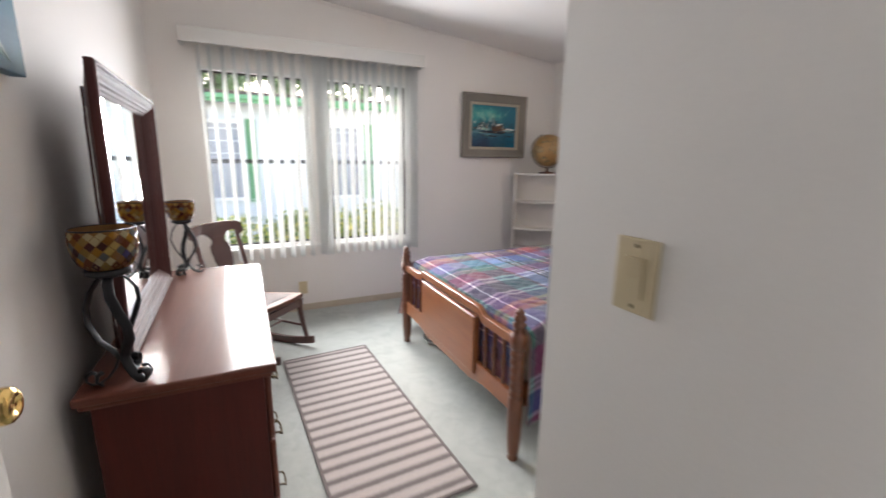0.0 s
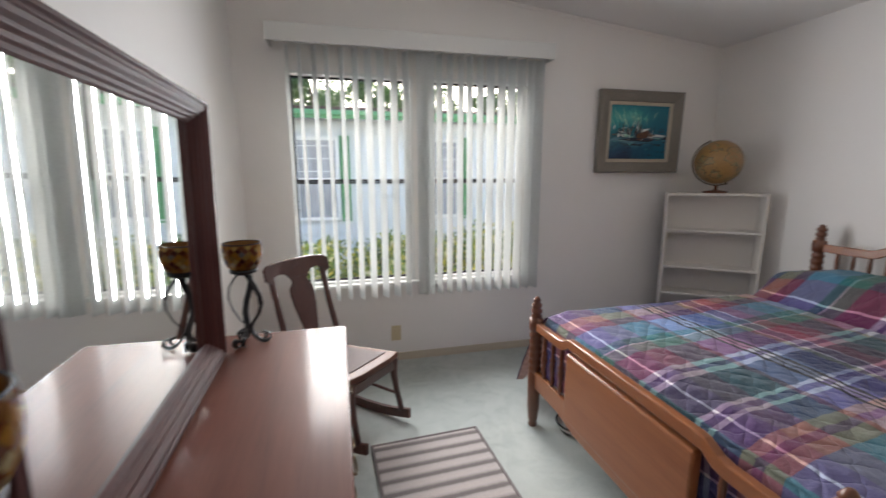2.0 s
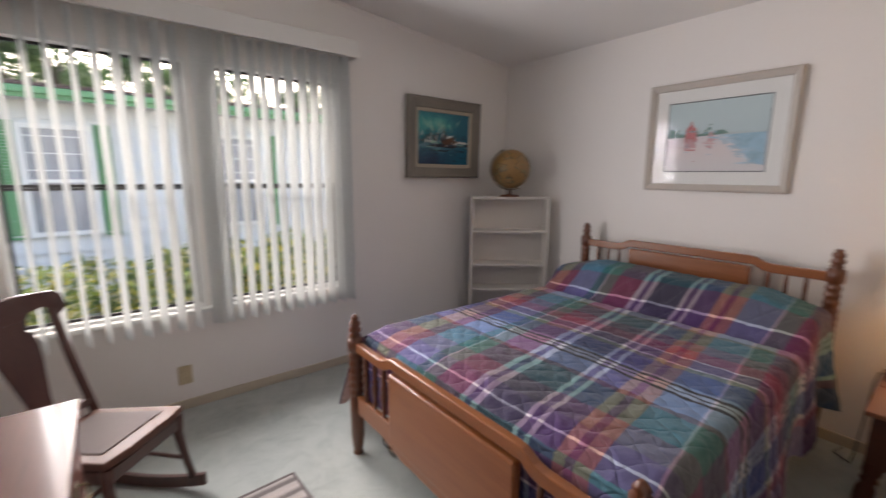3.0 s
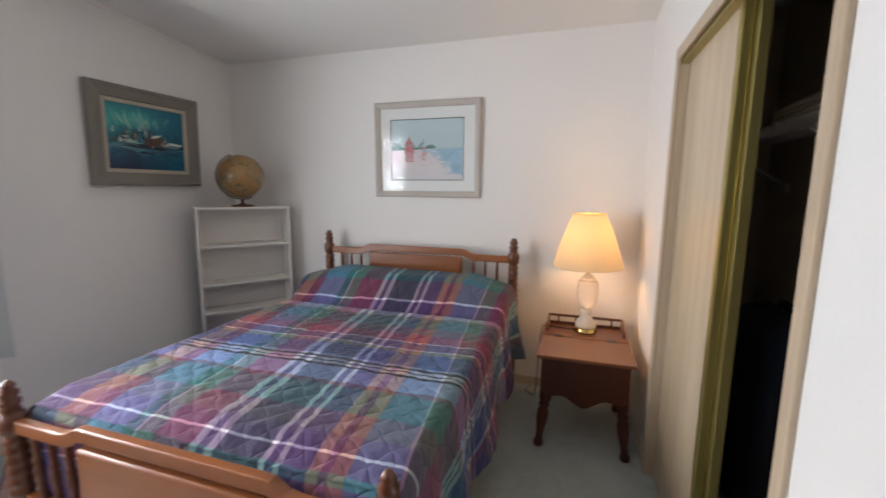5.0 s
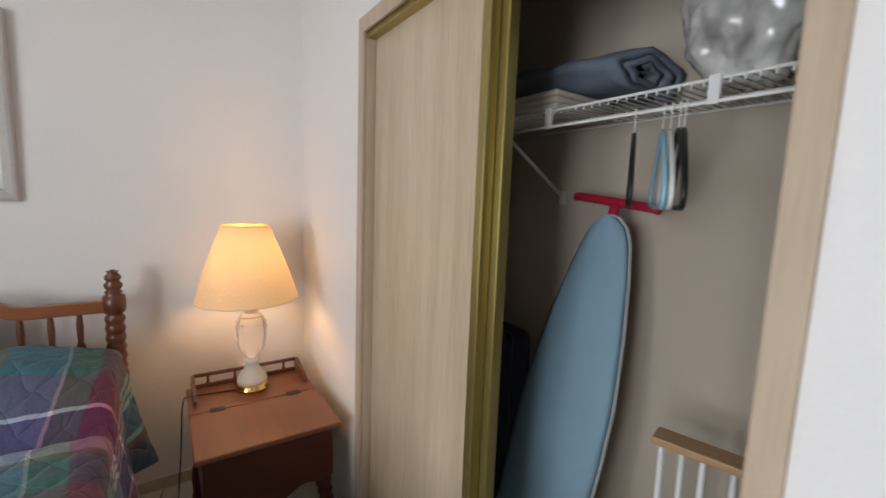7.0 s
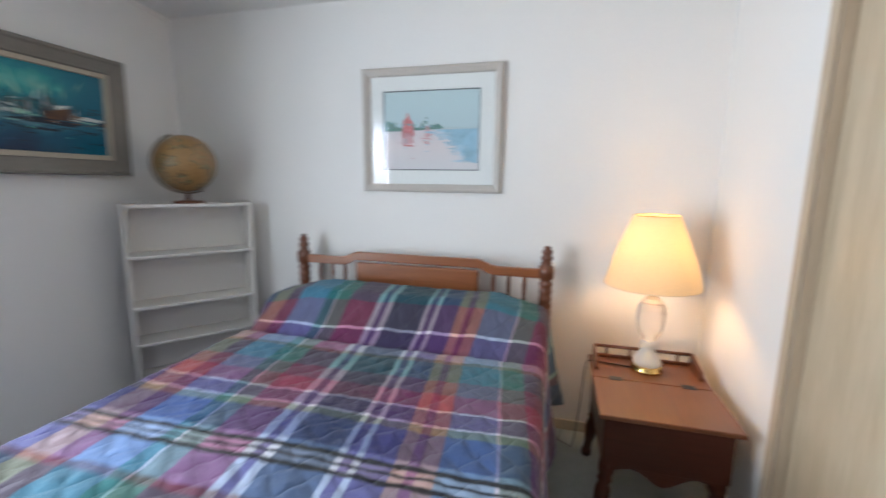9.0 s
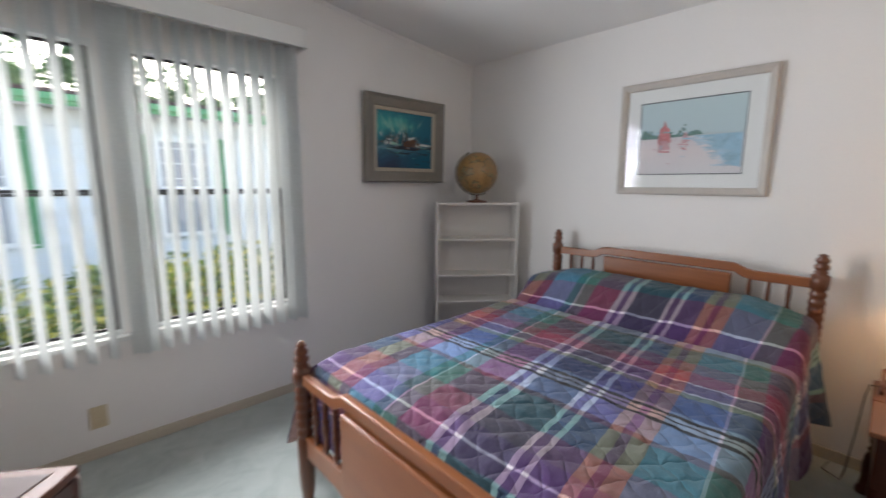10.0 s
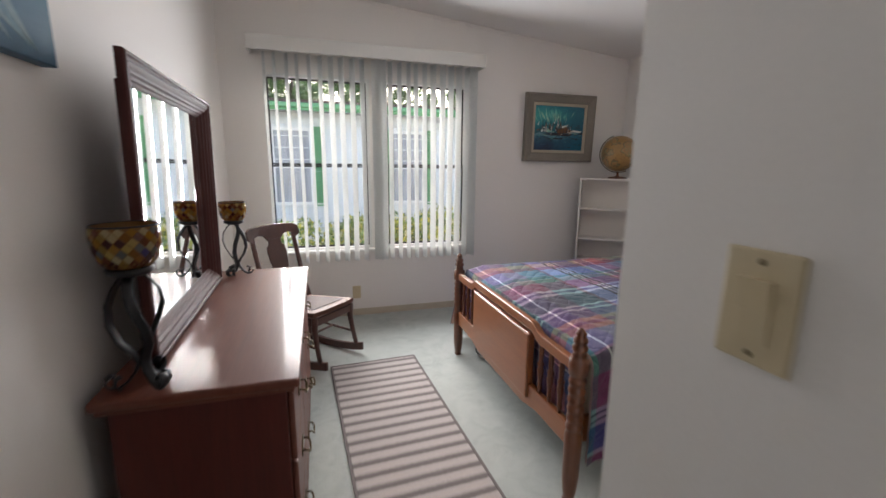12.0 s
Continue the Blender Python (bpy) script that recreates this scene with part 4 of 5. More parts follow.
# ---- nightstand and lamp ----
ns = thing("nightstand", pose(2.905, 1.064, 0), "maple nightstand with a hinged lid, spindle gallery and splayed legs", "nightstand")
part("case_body", cuboid(-0.272, 0.285, -0.228, 0.228, 0.325, 0.535, bevel=0.004), MAPLE_RED, ns, "maple case in a deeper tone than the top")
part("lid", cuboid(-0.302, 0.035, -0.252, 0.252, 0.5355, 0.556, bevel=0.005), MAPLE_X, ns, "honey maple hinged lid")
part("back_top", cuboid(0.038, 0.30, -0.252, 0.252, 0.5355, 0.556, bevel=0.004), MAPLE_X, ns, "honey maple top")
for y in (-0.15, 0.15):
    part("hinge", cuboid(0.018, 0.056, y - 0.028, y + 0.028, 0.5565, 0.5585, bevel=0.0008), IRON, ns, "small black hinge")
skirt = [(-0.20, 0.335), (0.20, 0.335), (0.20, 0.30)] + [(y, 0.285 + 0.035 * abs(math.sin(math.pi * y / 0.2)) ** 2 - 0.02 * math.cos(math.pi * y / 0.2)) for y in arc(0.18, -0.18, 12)] + [(-0.20, 0.30)]
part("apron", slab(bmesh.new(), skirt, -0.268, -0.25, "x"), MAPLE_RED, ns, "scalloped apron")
leg_prof = [(0.0, 0.0), (0.023, 0.0), (0.027, 0.012), (0.025, 0.03), (0.017, 0.045), (0.022, 0.055), (0.018, 0.068), (0.025, 0.11), (0.032, 0.16), (0.031, 0.2), (0.022, 0.225), (0.031, 0.24), (0.024, 0.255), (0.032, 0.275), (0.034, 0.31), (0.03, 0.345), (0, 0.345)]
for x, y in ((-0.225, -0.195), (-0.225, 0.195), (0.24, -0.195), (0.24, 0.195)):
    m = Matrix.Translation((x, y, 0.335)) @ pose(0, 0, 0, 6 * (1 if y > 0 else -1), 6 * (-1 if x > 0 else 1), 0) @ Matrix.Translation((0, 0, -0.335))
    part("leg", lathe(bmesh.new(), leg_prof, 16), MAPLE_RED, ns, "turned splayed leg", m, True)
part("gallery_rail", tube(bmesh.new(), [(0.285, -0.225, 0.615), (0.285, 0.225, 0.615)], 0.0085, 10), MAPLE_DARK, ns, "", None, True)
for y in (-0.225, 0.225):
    part("gallery_side", slab(bmesh.new(), [(0.295, 0.556), (0.295, 0.615), (0.27, 0.625), (0.2, 0.61), (0.13, 0.598), (0.11, 0.575), (0.115, 0.556)], y - 0.007, y + 0.007, "y", 0.002), MAPLE_DARK, ns)
for y in (-0.165, -0.055, 0.055, 0.165):
    part("gallery_spindle", lathe(bmesh.new(), [(0.005, 0.555), (0.008, 0.575), (0.005, 0.59), (0.006, 0.61)], 10), MAPLE_DARK, ns, "", pose(0.285, y, 0), True)
part("back_rail_low", cuboid(0.279, 0.291, -0.217, 0.217, 0.5565, 0.573, bevel=0.002), MAPLE_DARK, ns)

lamp = thing("table_lamp", pose(3.085, 1.06, 0.5565), "lit crystal table lamp with a cream pleated shade on the nightstand", "lamp")
part("brass_base", lathe(bmesh.new(), [(0, 0), (0.068, 0), (0.071, 0.005), (0.070, 0.012), (0.065, 0.017), (0.066, 0.024), (0.060, 0.030), (0.0, 0.030)], 32), BRASS, lamp, "polished brass base", None, True)
foot = [(0.0, 0.0305), (0.058, 0.0305), (0.064, 0.038), (0.063, 0.05), (0.055, 0.068), (0.04, 0.088), (0.028, 0.106), (0.026, 0.116), (0.034, 0.128), (0.033, 0.138), (0.026, 0.148), (0.0, 0.148)]
part("crystal_foot", lathe(bmesh.new(), foot, 24), FROST, lamp, "frosted crystal foot", None, True)
urn = [(0.0, 0.1482), (0.025, 0.1482), (0.038, 0.166), (0.055, 0.195), (0.064, 0.235), (0.0665, 0.29), (0.061, 0.3), (0.064, 0.31), (0.055, 0.328), (0.04, 0.35), (0.022, 0.368), (0.0, 0.37)]
part("crystal_urn", lathe(bmesh.new(), urn, 14), CRYSTAL, lamp, "clear cut crystal urn")
part("brass_stem", lathe(bmesh.new(), [(0.007, 0.3705), (0.014, 0.374), (0.014, 0.384), (0.009, 0.39), (0.009, 0.45), (0.017, 0.455), (0.017, 0.50), (0.0, 0.50)], 16), BRASS, lamp, "brass stem and socket", None, True)
SHADE = translucent("cream_lampshade", (0.66, 0.55, 0.38), 0.22, 0.9, 140)
bm = bmesh.new()
n = 72
rings = []
for r, z in ((0.205, 0.415), (0.207, 0.422), (0.178, 0.52), (0.135, 0.64), (0.096, 0.735), (0.095, 0.742)):
    rings.append([bm.verts.new(((r + 0.0012 * (k % 2)) * math.cos(2 * math.pi * k / n), (r + 0.0012 * (k % 2)) * math.sin(2 * math.pi * k / n), z)) for k in range(n)])
for a, b in zip(rings, rings[1:]):
    for k in range(n):
        bm.faces.new((a[k], a[(k + 1) % n], b[(k + 1) % n], b[k]))
part("shade", bm, SHADE, lamp, "cream fabric shade glowing warm", pose(0, 0.004, 0.002, -0.8, 0, 0), True)
for r, z in ((0.207, 0.417), (0.0965, 0.741)):
    part("shade_rim", tube(bmesh.new(), [(r * math.cos(t), r * math.sin(t), z) for t in arc(0, 2 * math.pi, 48)[:-1]], 0.0022, 6, 1.0, True), BRASS if z > 0.6 else CREAM, lamp, "", pose(0, 0.004, 0.002, -0.8, 0, 0), True)
BULB = bpy.data.materials.new("bulb_glow")
BULB.use_nodes = True
be = BULB.node_tree.nodes["Principled BSDF"]
be.inputs["Emission Color"].default_value, be.inputs["Emission Strength"].default_value = (1.0, 0.55, 0.2, 1), 12.0
part("bulb", lathe(bmesh.new(), [(0.0, 0.502), (0.013, 0.503), (0.02, 0.53), (0.029, 0.56), (0.024, 0.585), (0.0, 0.597)], 14), BULB, lamp, "glowing light bulb", None, True)
bulb_light = new("bulb_light", bpy.data.lights.new("bulb_light", "POINT"))
bulb_light.data.energy, bulb_light.data.color, bulb_light.data.shadow_soft_size = LAMP, (1.0, 0.56, 0.22), 0.035
bulb_light.location = (3.085, 1.06, 0.5565 + 0.64)
cord = single("lamp_cord", tube(bmesh.new(), [(3.09, 1.13, 0.559), (3.11, 1.26, 0.559), (3.12, 1.325, 0.555), (3.12, 1.335, 0.50), (3.14, 1.345, 0.3), (3.17, 1.36, 0.08), (3.2, 1.37, 0.012), (3.26, 1.44, 0.008), (3.36, 1.42, 0.006)], 0.003, 6), IRON,
              "thin dark lamp cord hanging behind the nightstand", "cord", smooth=True)

# ---- bookcase and globe ----
case = thing("bookcase", pose(2.996, 3.598, 0, 0, 0, -38.1), "empty white laminate bookcase standing across the corner", "bookcase")
W, D, H = 0.668, 0.20, 1.29
for x in (-W / 2, W / 2 - 0.018):
    part("side_panel", cuboid(x, x + 0.018, 0, D, 0, H, bevel=0.0015), SHELF_WHITE, case)
part("top_panel", cuboid(-W / 2 + 0.0182, W / 2 - 0.0182, 0.001, D, H - 0.019, H - 0.001, bevel=0.0015), SHELF_WHITE, case)
part("back_panel", cuboid(-W / 2 + 0.0182, W / 2 - 0.0182, D - 0.006, D - 0.001, 0.06, H - 0.0195), SHELF_WHITE, case)
part("kick_board", cuboid(-W / 2 + 0.0182, W / 2 - 0.0182, 0.012, 0.026, 0, 0.06), SHELF_WHITE, case)
for z in (0.06, 0.262, 0.483, 0.703, 0.998):
    part("shelf", cuboid(-W / 2 + 0.0182, W / 2 - 0.0182, 0.003, D - 0.0065, z - 0.016, z, bevel=0.0015), SHELF_WHITE, case)


def globe_material():
    m, t, b = material("antique_globe", (0.5, 0.33, 0.12), 0.32)
    n = node(t, "ShaderNodeTexNoise", Scale=9.0, Detail=8.0, Roughness=0.6)
    fine = node(t, "ShaderNodeTexNoise", Scale=60.0, Detail=4.0)
    v = coords(t)
    t.links.new(v, n.inputs["Vector"]), t.links.new(v, fine.inputs["Vector"])
    land = ramp(t, n.outputs["Fac"], [(0.0, (0.30, 0.16, 0.05)), (0.48, (0.36, 0.20, 0.065)), (0.50, (0.12, 0.07, 0.03)), (0.53, (0.24, 0.22, 0.10)), (0.58, (0.40, 0.19, 0.07)), (0.66, (0.26, 0.23, 0.10))])
    mx = t.nodes.new("ShaderNodeMix")
    mx.data_type, mx.blend_type = "RGBA", "MULTIPLY"
    mx.inputs["Factor"].default_value = 0.5
    t.links.new(land, mx.inputs[6]), t.links.new(ramp(t, fine.outputs["Fac"], [(0.35, (0.7, 0.7, 0.7)), (0.6, (1, 1, 1))]), mx.inputs[7])
    t.links.new(mx.outputs[2], b.inputs["Base Color"])
    b.inputs["Coat Weight"].default_value = 0.3
    return m


globe = thing("globe", case.matrix_world @ pose(0.0, 0.085, H - 0.0005), "antique tan desk globe on a wooden stand on the bookcase", "globe")
GR = 0.166
bm = bmesh.new()
bmesh.ops.create_uvsphere(bm, u_segments=40, v_segments=24, radius=GR)
part("sphere", bm, globe_material(), globe, "tan antique world map globe", pose(0, 0, 0.234, 0, 23, 0), True)
part("stand_base", lathe(bmesh.new(), [(0, 0), (0.085, 0), (0.087, 0.006), (0.08, 0.013), (0.05, 0.017), (0.02, 0.022), (0.011, 0.03), (0.01, 0.06), (0, 0.06)], 28), MAPLE_DARK, globe, "round brown wooden base", None, True)
mer = [((GR + 0.009) * math.sin(t), 0, 0.234 - (GR + 0.009) * math.cos(t)) for t in arc(radians(-157), radians(23), 28)]
part("meridian_arm", tube(bmesh.new(), mer, 0.009, 8, 0.5), BRASS_OLD, globe, "curved metal arm", None, True)
for s, t in ((1, radians(-157)), (1, radians(23))):
    part("pivot", tube(bmesh.new(), [((GR - 0.003) * math.sin(t), 0, 0.234 - (GR - 0.003) * math.cos(t)), ((GR + 0.016) * math.sin(t), 0, 0.234 - (GR + 0.016) * math.cos(t))], 0.004, 8), BRASS_OLD, globe, "", None, True)


# ---- pictures ----
def art(name, tall, stops, swirl, scale, stretch=(1, 1, 1), rough=0.4, side=None, seed=0.0):
    """Brushed colour by height, broken up by noise; side: a colour that takes over towards +x."""
    m, t, b = material(name, (0.3, 0.4, 0.5), rough)
    v = coords(t, stretch)
    raw = coords(t)
    s = t.nodes.new("ShaderNodeSeparateXYZ")
    t.links.new(raw, s.inputs[0])
    n = node(t, "ShaderNodeTexNoise", Scale=scale, Detail=6.0, Roughness=0.62, Distortion=0.8)
    off = node(t, "ShaderNodeVectorMath")
    off.inputs[1].default_value = (seed, seed, seed)
    t.links.new(v, off.inputs[0]), t.links.new(off.outputs[0], n.inputs["Vector"])
    h = node(t, "ShaderNodeMapRange", From_Min=-tall / 2, From_Max=tall / 2)
    t.links.new(s.outputs[2], h.inputs["Value"])
    k = node(t, "ShaderNodeMath")
    k.operation = "MULTIPLY_ADD"
    k.inputs[1].default_value = swirl
    t.links.new(n.outputs["Fac"], k.inputs[0]), t.links.new(h.outputs["Result"], k.inputs[2])
    o = node(t, "ShaderNodeMath")
    o.operation = "SUBTRACT"
    o.inputs[1].default_value = swirl / 2
    t.links.new(k.outputs[0], o.inputs[0])
    col = ramp(t, o.outputs[0], stops)
    if side:
        lo, hi, colour, share = side
        g = node(t, "ShaderNodeMapRange", From_Min=lo, From_Max=hi, To_Max=share)
        j = node(t, "ShaderNodeMath")
        j.operation = "MULTIPLY_ADD"
        j.inputs[1].default_value = 0.25
        t.links.new(n.outputs["Fac"], j.inputs[0]), t.links.new(s.outputs[0], j.inputs[2])
        t.links.new(j.outputs[0], g.inputs["Value"])
        mx = t.nodes.new("ShaderNodeMix")
        mx.data_type = "RGBA"
        mx.inputs[7].default_value = (*colour, 1)
        t.links.new(g.outputs["Result"], mx.inputs["Factor"]), t.links.new(col, mx.inputs[6])
        col = mx.outputs[2]
    t.links.new(col, b.inputs["Base Color"])
    bump(t, b, n.outputs["Fac"], 0.3, 0.002)
    return m


def paint(name, colour):
    return surface(name, colour, 0.5, grain=90, vary=0.25, bumps=0.3, coarse=20)


def dab(outline, y0, y1):
    return slab(bmesh.new(), outline, y0, y1, "y")


ship = thing("painting", pose(2.605, YN - 0.012, 1.77, 1.5, 0, 0), "oil painting of boats at sea in a grey wooden frame", "painting")
part("frame", moulding(bmesh.new(), 0.77, 0.645, [(0, 0), (0, 0.045), (0.006, 0.055), (0.018, 0.057), (0.028, 0.05), (0.036, 0.048), (0.07, 0.038), (0.078, 0.036), (0.084, 0.03), (0.086, 0.0)]), FRAME_GREY, ship, "grey weathered wooden frame")
part("liner", moulding(bmesh.new(), 0.598, 0.473, [(0, 0), (0, 0.029), (0.022, 0.027), (0.026, 0.02), (0.026, 0)]), LINER, ship, "tan linen liner")
SEA = art("sea_oil_paint", 0.42, [(0.0, (0.01, 0.03, 0.075)), (0.18, (0.015, 0.07, 0.14)), (0.27, (0.03, 0.13, 0.2)), (0.34, (0.14, 0.3, 0.36)), (0.42, (0.012, 0.1, 0.14)), (0.6, (0.02, 0.24, 0.28)), (0.8, (0.05, 0.38, 0.36)), (1.0, (0.012, 0.2, 0.24))], 0.5, 9.0, (1, 1, 1), 0.35, (0.0, 0.3, (0.004, 0.12, 0.2), 0.9))
part("canvas", cuboid(-0.275, 0.275, -0.018, -0.004, -0.212, 0.212), SEA, ship, "teal and navy oil canvas")
WHITEP, BROWNP, DARKP, MINT = paint("white_oil", (0.74, 0.78, 0.74)), paint("brown_oil", (0.16, 0.07, 0.03)), paint("dark_oil", (0.012, 0.02, 0.035)), paint("mint_oil", (0.34, 0.62, 0.5))
DEEP_SEA = paint("deep_sea_oil", (0.02, 0.07, 0.15))
PALE_TEAL = paint("pale_teal_oil", (0.12, 0.46, 0.42))
for mat_, outs in ((BROWNP, [[(-0.02, -0.045), (0.13, -0.045), (0.15, -0.015), (0.05, -0.005), (-0.03, -0.01)], [(0.03, -0.01), (0.1, -0.012), (0.09, 0.018), (0.04, 0.02)]]),
                   (WHITEP, [[(-0.2, -0.03), (-0.12, -0.036), (-0.10, -0.02), (-0.17, -0.012)], [(0.02, 0.0), (0.08, 0.02), (0.10, 0.035), (0.03, 0.025)], [(0.12, -0.03), (0.24, -0.035), (0.26, -0.02), (0.16, -0.012)]]),
                   (DARKP, [[(-0.2, -0.06), (0.1, -0.075), (0.16, -0.055), (-0.05, -0.04)], [(-0.165, 0.0), (-0.16, 0.075), (-0.155, 0.0)], [(-0.1, 0.0), (-0.118, 0.085), (-0.095, 0.0)], [(0.035, 0.015), (0.06, 0.075), (0.042, 0.015)], [(-0.15, -0.1), (0.02, -0.105), (0.05, -0.095), (-0.05, -0.09)], [(0.2, -0.05), (0.27, -0.055), (0.27, -0.03)]])):
    for o in outs:
        part("brush_stroke", dab(o, -0.0195 - (0.0008 if mat_ in (WHITEP, DARKP) else 0), -0.0181), mat_, ship)

strokes = random.Random(11)
for _ in range(44):
    x, z0, z1 = max(-0.24, min(0.12, strokes.gauss(-0.06, 0.085))), strokes.uniform(0.02, 0.1), strokes.uniform(0.12, 0.205)
    lean, w = 0.35 * x + strokes.uniform(-0.012, 0.012), strokes.uniform(0.003, 0.009)
    part("brush_stroke", dab([(x, z0), (x + w + lean * 0.5, (z0 + z1) / 2), (x + lean, z1), (x - w + lean * 0.5, (z0 + z1) / 2)], -0.0186, -0.0181), strokes.choice([MINT, PALE_TEAL, PALE_TEAL]), ship)
for _ in range(64):
    x, z = strokes.gauss(-0.06, 0.1), strokes.gauss(-0.015, 0.028)
    if abs(x) > 0.24:
        continue
    h, w, lean = strokes.uniform(0.015, 0.075), strokes.uniform(0.0015, 0.006), strokes.uniform(-0.015, 0.015)
    part("brush_stroke", dab([(x - w, z), (x + w, z - 0.006), (x + lean, z + h)], -0.0205, -0.0181), strokes.choice([DARKP, DARKP, DARKP, BROWNP, WHITEP]), ship)
for _ in range(70):
    x, z = strokes.uniform(-0.25, 0.25), strokes.gauss(-0.06, 0.06)
    if abs(z) > 0.19:
        continue
    w, h, tilt = strokes.uniform(0.01, 0.045), strokes.uniform(0.0015, 0.005), strokes.uniform(-0.25, 0.25)
    mat_ = strokes.choice([WHITEP, DARKP, DARKP, BROWNP, MINT] if z > -0.07 else [DARKP, DARKP, DARKP, PALE_TEAL, DEEP_SEA])
    part("brush_stroke", dab([(max(-0.27, x - w), z - w * tilt), (x, z - h), (min(0.27, x + w), z + w * tilt), (x, z + h)], -0.0209 - strokes.uniform(0, 0.0008), -0.0181), mat_, ship)

beach = thing("framed_print", pose(XE - 0.004, 2.2435, 1.728, 1.0, 0, -90), "framed pastel print of red sailboats on a beach behind glass", "framed print")
part("frame", moulding(bmesh.new(), 0.832, 0.703, [(0, 0), (0, 0.022), (0.006, 0.03), (0.016, 0.032), (0.03, 0.026), (0.04, 0.022), (0.045, 0.016), (0.048, 0.0)]), FRAME_PALE, beach, "pale washed wooden frame")
part("mat", moulding(bmesh.new(), 0.739, 0.610, [(0, 0.002), (0, 0.008), (0.078, 0.008), (0.081, 0.005), (0.081, 0.002)]), MATBOARD, beach, "white mat board")
part("inner_mat", moulding(bmesh.new(), 0.580, 0.450, [(0, 0.0015), (0, 0.0062), (0.005, 0.0062), (0.005, 0.0015)]), INK, beach, "dark inner mat line")
SHORE = art("beach_print", 0.43, [(0.0, (0.72, 0.68, 0.69)), (0.3, (0.76, 0.67, 0.67)), (0.5, (0.70, 0.63, 0.65)), (0.525, (0.50, 0.57, 0.59)), (0.56, (0.54, 0.64, 0.67)), (1.0, (0.59, 0.69, 0.71))], 0.05, 8.0, (1, 1, 1), 0.7)
part("print", cuboid(-0.286, 0.286, 0.0, 0.0012, -0.221, 0.221), SHORE, beach, "pastel beach print", pose(0, -0.004, 0))
RED_INK, PINK_INK, GREEN_INK, BLUE_INK = paint("red_ink", (0.55, 0.19, 0.20)), paint("pink_ink", (0.60, 0.34, 0.36)), paint("green_ink", (0.14, 0.25, 0.22)), paint("blue_ink", (0.34, 0.52, 0.64))
for mat_, outs in ((BLUE_INK, [[(0.02, 0.005), (0.279, 0.009), (0.279, -0.185), (0.2, -0.17), (0.16, -0.09), (0.12, -0.06), (0.09, -0.02)]]),
                   (GREEN_INK, [[(-0.279, 0.02), (-0.2, 0.025), (-0.16, 0.012), (-0.1, 0.02), (-0.05, 0.016), (0.0, 0.022), (0.04, 0.04), (0.08, 0.012), (0.0, 0.006), (-0.15, 0.0), (-0.279, -0.002)], [(-0.279, 0.0), (-0.27, 0.06), (-0.24, 0.05), (-0.22, 0.02)]]),
                   (RED_INK, [[(-0.178, -0.03), (-0.166, 0.06), (-0.15, 0.072), (-0.14, 0.108), (-0.126, 0.066), (-0.108, 0.055), (-0.10, -0.03)], [(-0.17, -0.085), (-0.11, -0.09), (-0.10, -0.08), (-0.16, -0.077)]]),
                   (PINK_INK, [[(-0.172, -0.075), (-0.165, -0.01), (-0.115, -0.015), (-0.10, -0.07)], [(-0.035, -0.04), (-0.028, 0.025), (-0.012, 0.03), (0.002, -0.035)], [(-0.06, -0.045), (0.0, -0.05), (0.005, -0.043), (-0.055, -0.039)]])):
    for k, o in enumerate(outs):
        part("printed_shape", dab(o, -0.0052 - 0.0002 * (mat_ in (RED_INK, PINK_INK)) - 0.0001 * k, -0.00405), mat_, beach)
leaves_ink = random.Random(5)
SHOAL, FOAM_INK = paint("shoal_ink", (0.44, 0.57, 0.66)), paint("foam_ink", (0.58, 0.62, 0.67))
for _ in range(90):
    f = leaves_ink.random()
    x, z = 0.03 + 0.17 * f + leaves_ink.gauss(0.0, 0.022), -0.012 - 0.165 * f * f + leaves_ink.gauss(0, 0.014)
    w, h = leaves_ink.uniform(0.012, 0.04), leaves_ink.uniform(0.002, 0.005)
    x, z = min(0.225, x), max(-0.2, min(-0.004, z))
    part("printed_shape", dab([(x - w, z), (x, z - h), (x + w, z + 0.001), (x, z + h)], -0.0056 - 0.000004 * _, -0.00405), leaves_ink.choice([SHOAL, SHOAL, FOAM_INK, BLUE_INK]), beach)
for _ in range(40):
    x, z = leaves_ink.uniform(-0.27, 0.09), 0.018 + abs(leaves_ink.gauss(0, 0.012)) * (1 if leaves_ink.random() < 0.8 else 2)
    r = leaves_ink.uniform(0.004, 0.011)
    part("printed_shape", dab([(x - r, z), (x, z - r * 0.6), (x + r, z), (x + r * 0.3, z + r * 0.7), (x - r * 0.5, z + r * 0.6)], -0.0058, -0.00405), leaves_ink.choice([GREEN_INK, BLUE_INK, GREEN_INK]), beach)
for _ in range(26):
    x, z = leaves_ink.choice([-0.14, -0.02]) + leaves_ink.gauss(0, 0.025), -0.07 + leaves_ink.gauss(0, 0.025)
    w = leaves_ink.uniform(0.006, 0.02)
    part("printed_shape", dab([(x - w, z), (x, z - 0.002), (x + w, z + 0.001), (x, z + 0.003)], -0.0061, -0.00405), leaves_ink.choice([PINK_INK, RED_INK, BLUE_INK]), beach)
glazing = part("glazing", cuboid(-0.368, 0.368, -0.0135, -0.0115, -0.304, 0.304), PICTURE_GLASS, beach, "clear picture glass")
glazing.visible_shadow = False

